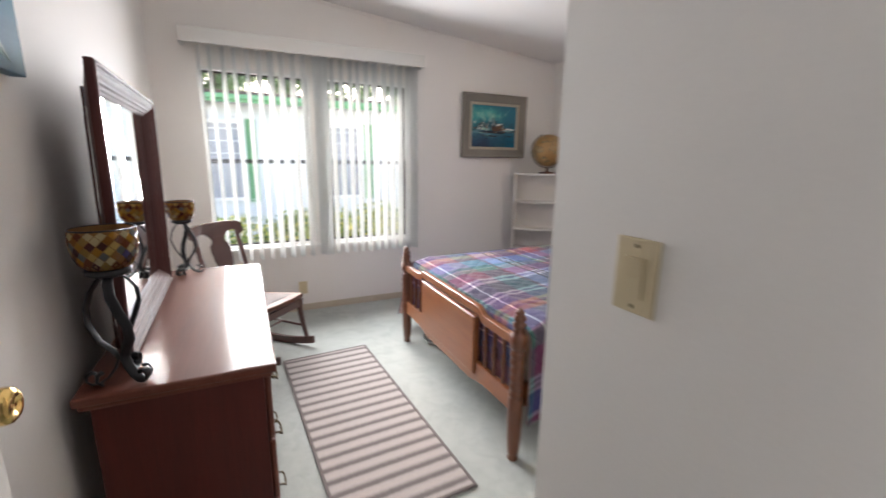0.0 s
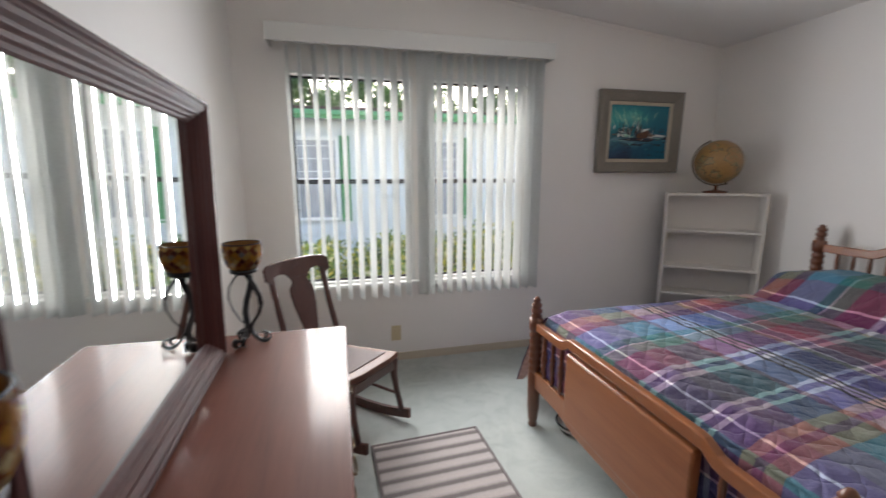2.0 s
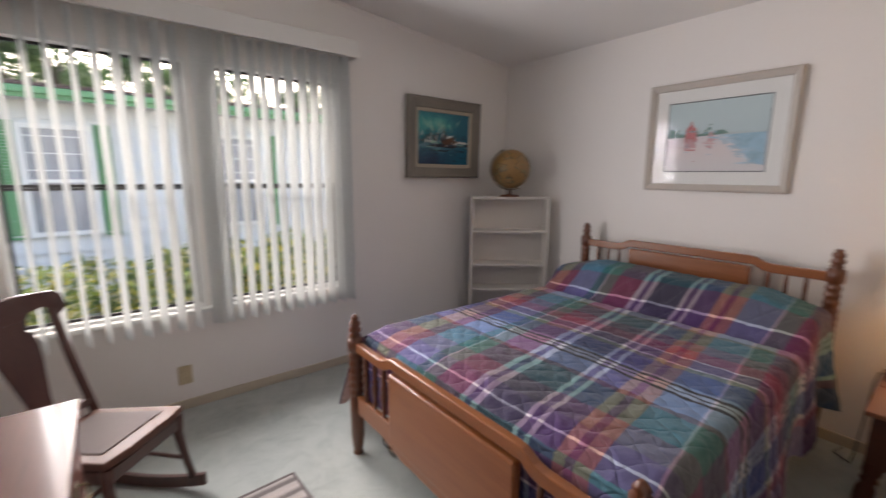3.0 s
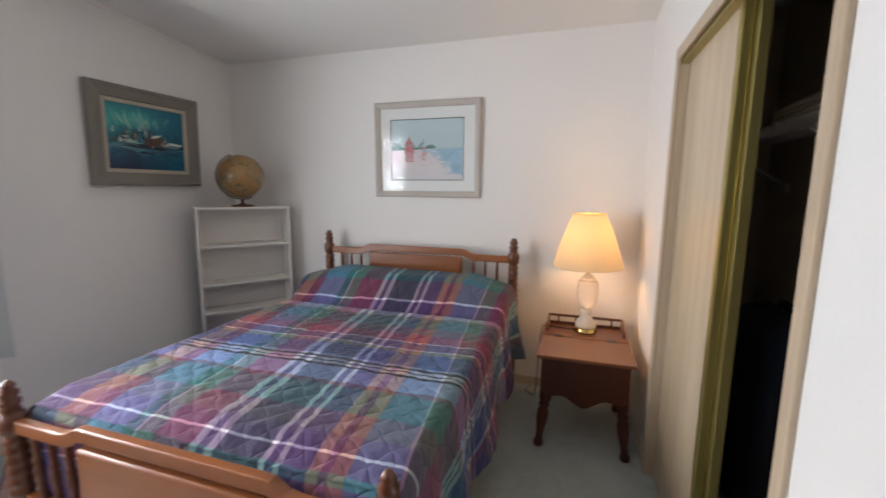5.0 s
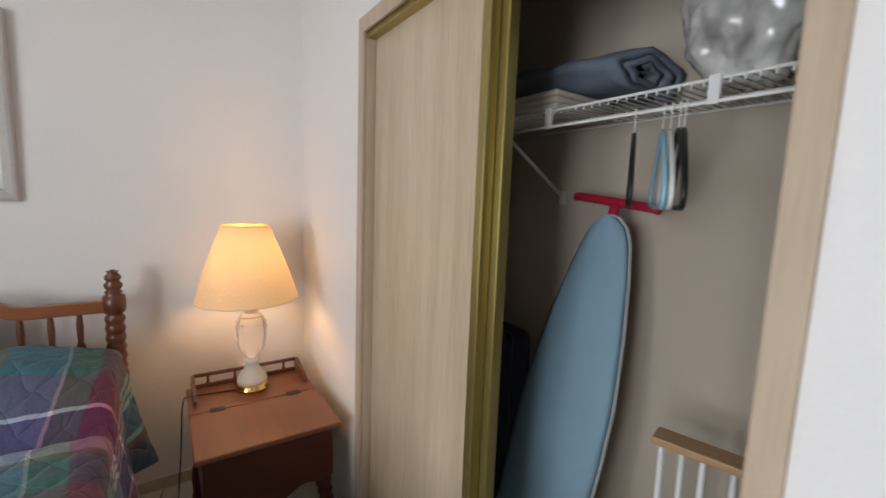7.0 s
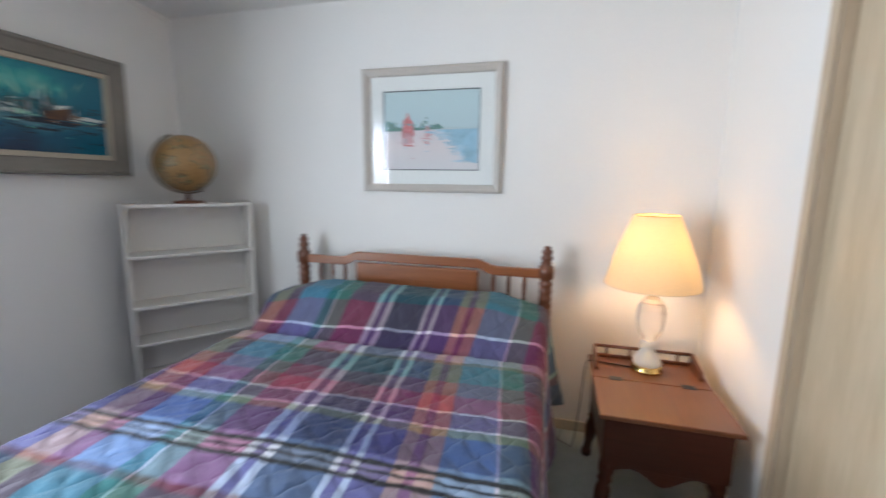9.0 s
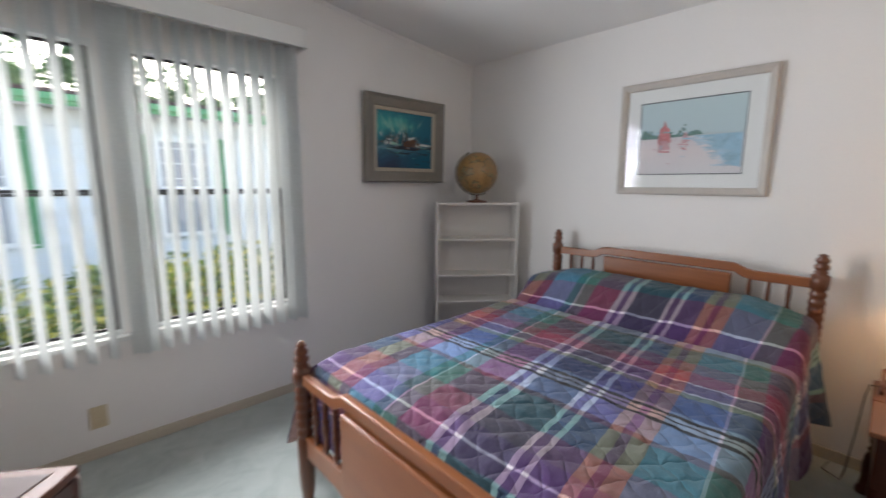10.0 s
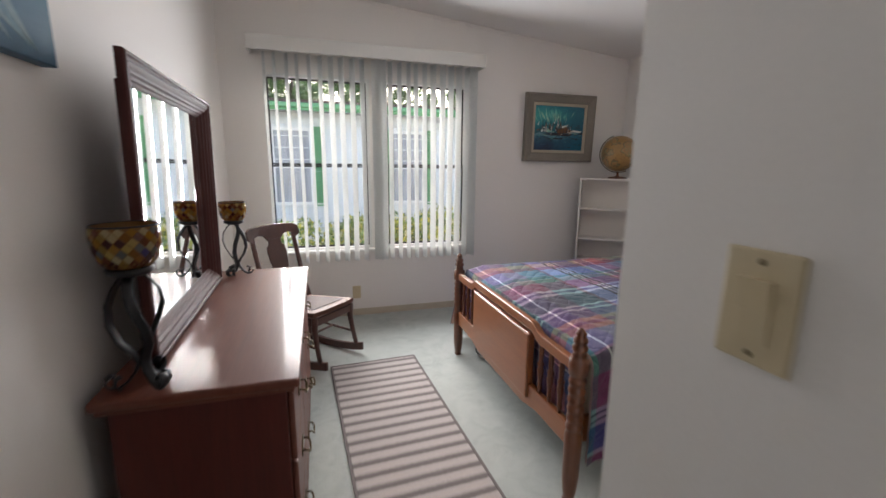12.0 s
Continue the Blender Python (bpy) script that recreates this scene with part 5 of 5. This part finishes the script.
WAVE = art("blue_abstract_paint", 0.6, [(0.0, (0.03, 0.10, 0.17)), (0.12, (0.06, 0.17, 0.26)), (0.3, (0.05, 0.2, 0.28)), (0.5, (0.12, 0.3, 0.38)), (0.62, (0.30, 0.44, 0.46)), (0.8, (0.07, 0.22, 0.3)), (1.0, (0.03, 0.13, 0.2))], 0.55, 3.2, (1, 1, 1.4), 0.5, (0.28, -0.35, (0.42, 0.46, 0.42), 0.85), 3.0)
canvas = thing("canvas_painting", pose(-0.333, 1.11, 1.90, 0, 0, 90), "unframed blue abstract canvas hanging on the wall", "painting")
part("canvas", cuboid(-0.40, 0.40, -0.034, 0, -0.30, 0.30, bevel=0.003), WAVE, canvas)
FOAM, MIST, DEEP = paint("pale_foam_oil", (0.22, 0.34, 0.39)), paint("mist_oil", (0.15, 0.28, 0.35)), paint("deep_blue_oil", (0.05, 0.15, 0.24))
waves = random.Random(8)
for k in range(60):
    x, w, h = waves.uniform(-0.24, 0.26), waves.uniform(0.03, 0.07), waves.uniform(0.006, 0.02)
    z = max(-0.22, min(0.2, -0.06 - 0.75 * x + waves.gauss(0, 0.055)))
    mat_ = DEEP if waves.random() < 0.15 else waves.choice([FOAM, FOAM, MIST])
    part("brush_stroke", dab([(x - w, z + w), (x + h, z + h), (x + w, z - w * 0.9), (x - h, z - h)], -0.0345 - 0.00002 * k, -0.0341), mat_, canvas)

# ---- closet ----
for k, (x0, x1, y0, name) in enumerate(((1.915, CX1 - 0.002, 0.683, "door_2"), (1.888, 2.50, 0.648, "door_3"))):
    d = thing(name, pose(x0, y0, 0.012), "sliding closet door in limed oak finish with gold metal edge", "door", "closet doors", "structure")
    part("door_panel", cuboid(0.03, x1 - x0 - 0.004, 0, 0.026, 0, 2.0, bevel=0.001), CLOSET_DOOR, d)
    part("edge_strip", cuboid(0, 0.032, -0.003, 0.03, 0, 2.0, bevel=0.004), GOLD_EDGE, d, "gold metal edge")
for a in ((CX1, CX1 + 0.042, 0.0, CZ + 0.042), (CX0 - 0.042, CX0, 0.0, CZ + 0.042)):
    single("trim", cuboid(a[0], a[1], YC, YC + 0.014, a[2], a[3], bevel=0.004), TRIM, "tan wooden closet casing", "trim", "structure")
    x = CX1 - 0.001 if a[0] == CX1 else CX0 - 0.001
    single("trim", cuboid(x, x + 0.002, YC - 0.1, YC, 0, CZ), TRIM, "tan closet jamb", "trim", "structure")
single("trim", cuboid(CX0, CX1, YC, YC + 0.014, CZ - 0.012, CZ + 0.042, bevel=0.004), TRIM, "tan wooden closet head casing", "trim", "structure")
single("closet_track", cuboid(CX0, CX1, YC - 0.1, YC - 0.002, CZ - 0.03, CZ - 0.002), GOLD_EDGE, "gold sliding door track", "track", "structure")

shelf = thing("wire_shelf", pose(0, 0, 0), "white wire closet shelf with a braced bracket", "shelf")
for y, z, r in ((0.085, 1.715, 0.004), (0.24, 1.711, 0.003), (0.40, 1.715, 0.004), (0.405, 1.668, 0.0045)):
    part("rail", tube(bmesh.new(), [(0.815, y, z), (3.375, y, z)], r, 8), WIRE, shelf, "", None, True)
cross = None
for k in range(100):
    x = 0.835 + 0.0254 * k
    if cross is None:
        cross = part("cross_wire", tube(bmesh.new(), [(0, 0.083, 1.7195), (0, 0.395, 1.7195), (0, 0.405, 1.715), (0, 0.408, 1.70)], 0.0021, 6), WIRE, shelf, "", pose(x, 0, 0), True)
    else:
        again("cross_wire", cross, shelf, pose(x, 0, 0))
for x in (1.05, 1.55, 2.0, 2.45, 3.0):
    part("rail_clip", cuboid(x - 0.012, x + 0.012, 0.399, 0.411, 1.662, 1.722, bevel=0.002), WIRE, shelf)
for x in (1.15, 2.2, 3.1):
    part("brace", tube(bmesh.new(), [(x, 0.395, 1.668), (x, 0.09, 1.47)], 0.0065, 8), WIRE, shelf, "white diagonal brace", None, True)
    part("brace_foot", cuboid(x - 0.012, x + 0.012, 0.0805, 0.09, 1.44, 1.49, bevel=0.002), WIRE, shelf)


def hanger(x, mat, label, swing=0.0, drop=0.0):
    h = thing("clothes_hanger", pose(x, 0.405, 1.668, 0, 0, swing), label, "hanger", "hangers on the shelf rail")
    hook = [(0, -0.012, -0.008), (0, -0.0125, 0.004), (0, -0.006, 0.012), (0, 0.004, 0.0125), (0, 0.011, 0.006), (0, 0.012, -0.006), (0, 0.004, -0.02), (0, 0, -0.03), (0, 0, -0.055)]
    part("hook", tube(bmesh.new(), hook, 0.0018, 8), WIRE, h, "metal wire hook", None, True)
    body = [(0, 0.0, -0.05), (0, 0.03, -0.062), (0, 0.12, -0.115), (0, 0.19, -0.168), (0, 0.208, -0.195), (0, 0.20, -0.216), (0, 0.17, -0.222), (0, -0.17, -0.222), (0, -0.20, -0.216), (0, -0.208, -0.195), (0, -0.19, -0.168), (0, -0.12, -0.115), (0, -0.03, -0.062)]
    part("hanger_body", tube(bmesh.new(), body, 0.0055, 8, 1.0, True), mat, h, "", None, True)
    return h


hanger(1.722, BLACK_PLASTIC, "black plastic clothes hanger on the closet rail", 33)
hanger(1.652, BLUE_PLASTIC, "pale blue plastic clothes hanger on the closet rail", 33)
hanger(1.634, WHITE_PLASTIC, "white plastic clothes hanger on the closet rail", 32)
hanger(1.616, BLACK_PLASTIC, "black plastic clothes hanger on the closet rail", 33)
hanger(1.604, BLACK_PLASTIC, "black plastic clothes hanger on the closet rail", 30)


def rolled_blanket():
    """A thick cloth wound into a loose oval spiral."""
    bm = bmesh.new()
    steps, turns = 84, 2.6
    rows = []
    for side in (1, -1):
        line = []
        for k in range(steps + 1):
            f = k / steps
            a = 2 * math.pi * turns * f + 0.6
            r = 0.022 + 0.085 * f + 0.006 * math.sin(5 * a) + side * 0.0135
            line.append((1.35 * r * math.cos(a), 0.56 * r * math.sin(a)))
        rows.append(line)
    lengths = arc(0, 0.55, 16)
    grid = [[[bm.verts.new((l + 0.02 * noise.noise(Vector((a * 9, b * 9, 2))) * (1 if l < 0.1 else 0), a * (1 + 0.08 * math.sin(l * 11)) + 0.006 * noise.noise(Vector((a * 20, l * 9, b * 20))), b + 0.010 * noise.noise(Vector((l * 10, a * 15, 4))))) for a, b in line] for l in lengths] for line in rows]
    for i in range(len(lengths) - 1):
        for k in range(steps):
            for g, flip in ((grid[0], False), (grid[1], True)):
                q = (g[i][k], g[i][k + 1], g[i + 1][k + 1], g[i + 1][k])
                bm.faces.new(q[::-1] if flip else q)
    for i in (0, len(lengths) - 1):
        for k in range(steps):
            bm.faces.new((grid[0][i][k], grid[0][i][k + 1], grid[1][i][k + 1], grid[1][i][k]))
    bmesh.ops.recalc_face_normals(bm, faces=bm.faces[:])
    return bm


single("rolled_blanket", rolled_blanket(), BLANKET, "slate blue fleece blanket rolled up on the closet shelf", "blanket", smooth=True, at=pose(1.79, 0.255, 1.803, 0, -7, -7))


def folded(x0, x1, y0, y1, z0, layers, each):
    """Folded cloth: soft layers joined in one pile."""
    bm = bmesh.new()
    for k in range(layers):
        box(bm, x0 + 0.004 * (k % 2), x1 - 0.005 * (k % 3), y0 + 0.003 * k, y1 - 0.004 * (k % 2), z0 + k * each, z0 + (k + 1) * each - 0.0005, bevel=each * 0.42, seg=3)
    for v in bm.verts:
        v.co.z += 0.006 * noise.noise(v.co * 9) * min(1, (v.co.z - z0) * 40)
        v.co.y += 0.008 * noise.noise(v.co * 7)
    return bm


single("folded_blanket", folded(1.98, 2.52, 0.12, 0.402, 1.7217, 3, 0.019), CREAM, "cream cotton blanket folded on the closet shelf", "blanket", smooth=True)
bm = bmesh.new()
bmesh.ops.create_icosphere(bm, subdivisions=5, radius=1.0)
for v in bm.verts:
    d = v.co.copy()
    f = 1 + 0.16 * noise.noise(d * 2.2) + 0.07 * noise.noise(d * 6) + 0.03 * abs(noise.noise(d * 14))
    v.co = Vector((0.125 * d.x * f, 0.12 * d.y * f, max(-0.155, 0.175 * d.z * f)))
PLASTIC_BAG = surface("clear_bag_over_white_bedding", (0.52, 0.50, 0.47), 0.12, grain=22, vary=0.5, bumps=0.9, coarse=9, coat=1.0)
single("bedding_bag", bm, PLASTIC_BAG, "clear plastic bag stuffed with white bedding on the closet shelf", "bag", smooth=True, at=pose(1.56, 0.27, 1.8772))


def ironing_board():
    b = thing("ironing_board", pose(2.06, 0.40, 0.0, 7.5, -6.2, -6), "blue ironing board folded and leaning in the closet", "ironing board")
    half = [(0.0, 1.435), (0.03, 1.43), (0.06, 1.405), (0.085, 1.36), (0.115, 1.25), (0.15, 1.08), (0.18, 0.88), (0.19, 0.7), (0.19, 0.15), (0.18, 0.09), (0.15, 0.06)]
    out = [(x, z) for x, z in half] + [(-x, z) for x, z in half[:0:-1]]
    bm = bmesh.new()
    rows_ = arc(0.06, 1.432, 60)

    def width_at(z):
        for (x1, z1), (x0, z0) in zip(half, half[1:]):
            if z0 <= z <= z1:
                return x0 + (x1 - x0) * (z - z0) / max(1e-6, z1 - z0)
        return 0.15

    def cover(face):
        grid = []
        for z in rows_:
            w, line = max(0.012, width_at(z)), []
            for k in range(17):
                a = -1 + 2 * k / 16
                crown = 0.026 * (1 - abs(a) ** 3.0)
                crease = 0.0035 * noise.noise(Vector((a * 2.2 + 3 * z, z * 9, 2.0))) + 0.002 * noise.noise(Vector((a * 5, z * 26 + a * 4, 7.0)))
                line.append(bm.verts.new((a * w, -0.008 + ((crown + crease) if face else 0.0), z)))
            grid.append(line)
        for p, q in zip(grid, grid[1:]):
            for k in range(16):
                f = (p[k], p[k + 1], q[k + 1], q[k])
                bm.faces.new(f[::-1] if face else f)
        return grid
    top_, low_ = cover(True), cover(False)
    for p, q in zip(top_, low_):
        p[0].co.y = q[0].co.y = p[-1].co.y = q[-1].co.y = -0.008
    bmesh.ops.remove_doubles(bm, verts=bm.verts[:], dist=0.0004)
    bmesh.ops.recalc_face_normals(bm, faces=bm.faces[:])
    part("padded_cover", bm, BOARD_CLOTH, b, "blue cotton cover", None, True)
    part("hem", slab(bmesh.new(), [(x * 1.012, (z - 0.7) * 1.006 + 0.7) for x, z in out], -0.021, -0.009, "y", 0.003), BOARD_EDGE, b, "pale gathered hem")
    for x in (-0.05, 0.05):
        part("leg", tube(bmesh.new(), [(x, -0.035, 0.02), (x, -0.035, 1.40)], 0.0095, 8), RED_METAL, b, "red tubular leg", None, True)
    part("foot_bar", tube(bmesh.new(), [(-0.13, -0.035, 1.475), (-0.11, -0.035, 1.478), (0.17, -0.035, 1.478), (0.19, -0.035, 1.475)], 0.014, 10), RED_METAL, b, "red T-shaped foot", None, True)
    part("foot_stem", tube(bmesh.new(), [(0.02, -0.035, 1.39), (0.02, -0.035, 1.47)], 0.016, 10), RED_METAL, b, "", None, True)
    part("foot_bar", tube(bmesh.new(), [(-0.13, -0.035, 0.018), (0.13, -0.035, 0.018)], 0.0125, 10), RED_METAL, b, "", None, True)
    return b


ironing_board()
case2 = thing("suitcase", pose(2.40, 0.30, 0), "navy canvas suitcase standing upright in the closet", "suitcase")
part("shell", cuboid(-0.19, 0.19, -0.13, 0.13, 0.03, 0.95, bevel=0.05, seg=4), SUITCASE, case2, "", None, True)
part("zip_band", cuboid(-0.193, 0.193, -0.012, 0.012, 0.027, 0.953, bevel=0.01), BLACK_PLASTIC, case2)
part("carry_handle", tube(bmesh.new(), [(-0.08, 0, 0.945), (-0.07, 0, 0.985), (0.07, 0, 0.985), (0.08, 0, 0.945)], 0.009, 8), BLACK_PLASTIC, case2, "", None, True)
for x in (-0.15, 0.15):
    for y in (-0.1, 0.1):
        part("wheel", lathe(bmesh.new(), [(0, -0.01), (0.024, -0.01), (0.025, 0.0), (0.024, 0.01), (0, 0.01)], 16), BLACK_PLASTIC, case2, "", pose(x, y, 0.025, 0, 90, 0), True)
rack = thing("drying_rack", pose(1.585, 0.30, 0, -3, 0, 14), "folded drying rack with a pine top bar and white dowels", "drying rack")
part("top_bar", cuboid(-0.17, 0.05, -0.03, 0.03, 0.868, 0.888, bevel=0.003), PINE, rack, "bare pine bar")
for x, y in ((-0.15, -0.018), (-0.12, 0.018), (-0.06, 0.018), (-0.01, -0.018), (0.03, 0.01)):
    part("dowel", tube(bmesh.new(), [(x, y, 0.0), (x, y, 0.868)], 0.0075, 8), WIRE, rack, "white painted dowel", None, True)
part("bottom_bar", cuboid(-0.17, 0.05, -0.026, 0.026, 0.10, 0.12, bevel=0.003), PINE, rack)

# ---- outside ----
single("ground", cuboid(-300, 300, -300, 300, -0.75, -0.7), surface("dry_lawn_soil", (0.14, 0.13, 0.07), 0.95, grain=18, vary=0.35, bumps=0.8, coarse=1.2), "lawn and soil around the houses", "ground", "structure")
SIDING = surface("white_siding", (0.70, 0.72, 0.72), 0.6, grain=30, vary=0.04, bumps=0.1, coarse=1.0)
GREEN = surface("green_trim_paint", (0.12, 0.34, 0.15), 0.5, grain=40, vary=0.1, bumps=0.1)
ROOFING = surface("brown_roofing", (0.10, 0.065, 0.055), 0.85, grain=30, vary=0.25, bumps=0.5)
DIM = surface("curtained_glass", (0.34, 0.35, 0.37), 0.08, grain=4, vary=0.3, bumps=0.0, coarse=2, stretch=(6, 6, 0.4))
house = thing("neighbour_house", pose(0, 8.0, 0), "white-sided neighbouring house with green fascia and shutters", "house")
part("wall", cuboid(-8, 9, 0.03, 5.0, -0.7, 2.3), SIDING, house, "white wall")
plank = bmesh.new()
v = [plank.verts.new(p) for p in ((-8, 0.028, 0.0), (9, 0.028, 0.0), (9, -0.012, 0.0), (-8, -0.012, 0.0), (-8, 0.018, 0.196), (9, 0.018, 0.196), (9, 0.028, 0.196), (-8, 0.028, 0.196))]
for q in ((0, 1, 2, 3), (3, 2, 5, 4), (4, 5, 6, 7), (0, 3, 4, 7), (1, 6, 5, 2)):
    plank.faces.new([v[k] for k in q])
base = None
for k in range(15):
    at = pose(0, 0, -0.7 + 0.198 * k)
    if base is None:
        base = part("siding_board", plank, SIDING, house, "white lap siding board", at)
    else:
        again("siding_board", base, house, at)
part("soffit", cuboid(-8.2, 9.2, -0.36, 0.1, 2.275, 2.30), SIDING, house, "white soffit")
part("fascia", cuboid(-8.3, 9.3, -0.385, -0.36, 2.255, 2.38, bevel=0.004), GREEN, house, "green fascia board")
part("gutter", cuboid(-8.3, 9.3, -0.43, -0.386, 2.30, 2.375, bevel=0.012), GREEN, house, "green gutter")
part("roof", slab(bmesh.new(), [(-0.42, 2.382), (2.6, 2.75), (5.6, 2.382), (5.6, 2.42), (2.6, 2.80), (-0.42, 2.42)], -8.4, 9.4, "x"), ROOFING, house, "low brown roof")


def house_window(x0, x1, z0, z1):
    w = part("window", moulding(bmesh.new(), x1 - x0, z1 - z0, [(0, 0), (0, 0.05), (0.055, 0.05), (0.055, 0.0)]), WINDOW_WHITE, house, "white-framed window", pose((x0 + x1) / 2, 0.0, (z0 + z1) / 2))
    a, b = (x1 - x0) / 2 - 0.055, (z1 - z0) / 2 - 0.055
    part("pane", cuboid(-a, a, -0.01, 0.0, 0.02, b), DIM, w, "pane with drawn curtain")
    part("pane", cuboid(-a, a, -0.02, -0.012, -b, -0.02), DIM, w, "pane")
    part("meeting_rail", cuboid(-a, a, -0.03, -0.002, -0.02, 0.02), WINDOW_WHITE, w)
    for s0 in (x0 - 0.17, x1 + 0.015):
        sh = part("shutter", moulding(bmesh.new(), 0.155, z1 - z0 + 0.04, [(0, 0), (0, 0.03), (0.025, 0.03), (0.025, 0.0)]), GREEN, house, "green louvred shutter", pose(s0 + 0.0775, -0.002, (z0 + z1) / 2))
        bm = bmesh.new()
        count = int((z1 - z0) / 0.035)
        for k in range(count):
            z = -(z1 - z0) / 2 + 0.03 + k * 0.035
            bm.faces.new([bm.verts.new(p) for p in ((-0.055, -0.026, z), (0.055, -0.026, z), (0.055, -0.006, z + 0.032), (-0.055, -0.006, z + 0.032))])
        part("louvres", bm, GREEN, sh)


house_window(-0.46, 0.22, 0.70, 2.02)
house_window(1.56, 2.22, 0.70, 2.02)
house_window(-3.6, -2.7, 0.70, 2.02)
house_window(4.6, 5.4, 0.70, 2.02)


def leaf_material(name, tones):
    m, t, b = material(name, tones[0], 0.45)
    g = t.nodes.new("ShaderNodeNewGeometry")
    col = ramp(t, g.outputs["Random Per Island"], [((k + 0.0) / len(tones), c) for k, c in enumerate(tones)], True)
    t.links.new(col, b.inputs["Base Color"])
    tr, mx = t.nodes.new("ShaderNodeBsdfTranslucent"), node(t, "ShaderNodeMixShader", Fac=0.35)
    t.links.new(col, tr.inputs["Color"])
    t.links.new(b.outputs[0], mx.inputs[1]), t.links.new(tr.outputs[0], mx.inputs[2])
    t.links.new(mx.outputs[0], t.nodes["Material Output"].inputs["Surface"])
    return m


SHRUB_LEAF = leaf_material("variegated_shrub_leaves", [(0.10, 0.17, 0.05), (0.22, 0.29, 0.05), (0.42, 0.42, 0.07), (0.14, 0.22, 0.07), (0.56, 0.49, 0.10), (0.26, 0.33, 0.09), (0.07, 0.12, 0.03), (0.66, 0.62, 0.4)])
TREE_LEAF = leaf_material("tree_leaves", [(0.06, 0.12, 0.035), (0.085, 0.16, 0.05), (0.12, 0.19, 0.07), (0.075, 0.14, 0.055), (0.14, 0.21, 0.08)])
BARK = surface("brown_bark", (0.09, 0.06, 0.04), 0.9, grain=30, vary=0.3, bumps=0.8, stretch=(1, 1, 0.2))


def leaves(rng, centres, size, spread, count):
    """Many small folded leaves scattered round clump centres."""
    verts, faces = [], []
    for _ in range(count):
        c, r = centres[int(rng.integers(len(centres)))]
        d = rng.normal(size=3)
        d /= np.linalg.norm(d)
        p = np.array(c) + d * r * spread * rng.uniform(0.55, 1.0) * np.array([1, 1, 0.8])
        a = rng.normal(size=3)
        a /= np.linalg.norm(a)
        b = np.cross(a, rng.normal(size=3))
        b /= np.linalg.norm(b)
        n = np.cross(a, b)
        s = size * rng.uniform(0.6, 1.3)
        k = len(verts)
        verts += [p - a * s, p + b * s * 0.42 + n * s * 0.12, p + a * s, p - b * s * 0.42 + n * s * 0.12]
        faces += [(k, k + 1, k + 2), (k, k + 2, k + 3)]
    me = bpy.data.meshes.new("leaves")
    me.from_pydata([tuple(q) for q in verts], [], faces)
    return me


def leafy(name, me, mat, parent, label):
    me.materials.append(mat)
    ob = new(name, me)
    ob.parent = parent
    return tagged(ob, label, kind="stuff")


gen = np.random.default_rng(7)
for k, (x, y, h, w) in enumerate(((-1.5, 6.3, 0.62, 0.75), (-0.55, 6.0, 0.66, 0.7), (0.4, 6.2, 0.74, 0.75), (1.3, 6.0, 0.70, 0.7), (2.2, 6.2, 0.74, 0.75), (3.2, 6.1, 0.66, 0.8), (4.3, 6.3, 0.7, 0.8), (-2.7, 6.4, 0.7, 0.8))):
    s = thing("shrub", pose(x, y, -0.7), "dense shrub with yellow-green variegated leaves under the window", "shrub", "shrubs between the houses")
    tall = h + 0.76
    for j in range(5):
        a = j * 1.26 + k
        part("stem", tube(bmesh.new(), [(0.05 * math.cos(a), 0.05 * math.sin(a), 0), (0.18 * math.cos(a), 0.18 * math.sin(a), tall * 0.45), (0.34 * math.cos(a), 0.3 * math.sin(a), tall * 0.8)], [0.018, 0.012, 0.005], 6), BARK, s, "", None, True)
    cs = [((gen.uniform(-w, w) * 0.8, gen.uniform(-0.45, 0.45), gen.uniform(0.35, 1.0) * (tall - 0.15)), gen.uniform(0.16, 0.28)) for _ in range(46)]
    leafy("foliage", leaves(gen, cs, 0.042, 1.0, 5200), SHRUB_LEAF, s, "yellow-green leaves")
for x, y, h, w in ((-4.2, 17.0, 6.6, 2.4), (-0.6, 19.0, 6.2, 2.6), (3.6, 21.0, 5.6, 2.2), (9.5, 22.0, 6.0, 2.6), (-9.0, 18.0, 7.0, 3.0)):
    tr_ = thing("tree", pose(x, y, -0.7), "tall leafy tree behind the neighbouring house", "tree", "trees behind the house")
    part("trunk", tube(bmesh.new(), [(0, 0, 0), (0.1, 0.05, h * 0.35), (0.0, 0.1, h * 0.7), (0.1, 0, h * 0.95)], [0.22, 0.17, 0.1, 0.04], 10), BARK, tr_, "", None, True)
    for j in range(6):
        a = j * 1.05 + x
        part("limb", tube(bmesh.new(), [(0.05, 0.05, h * (0.4 + 0.06 * j)), (0.5 * w * math.cos(a), 0.5 * w * math.sin(a), h * (0.55 + 0.06 * j)), (0.85 * w * math.cos(a), 0.85 * w * math.sin(a), h * (0.62 + 0.06 * j))], [0.08, 0.05, 0.02], 6), BARK, tr_, "", None, True)
    cs = []
    for _ in range(60):
        a, rr, zz = gen.uniform(0, 6.28), math.sqrt(gen.uniform(0, 1)), gen.uniform(0.42, 1.08)
        cs.append(((rr * w * math.cos(a), rr * w * math.sin(a), h * zz), gen.uniform(0.3, 0.75)))
    leafy("crown", leaves(gen, cs, 0.11, 1.0, 11000), TREE_LEAF, tr_, "uneven leafy crown")
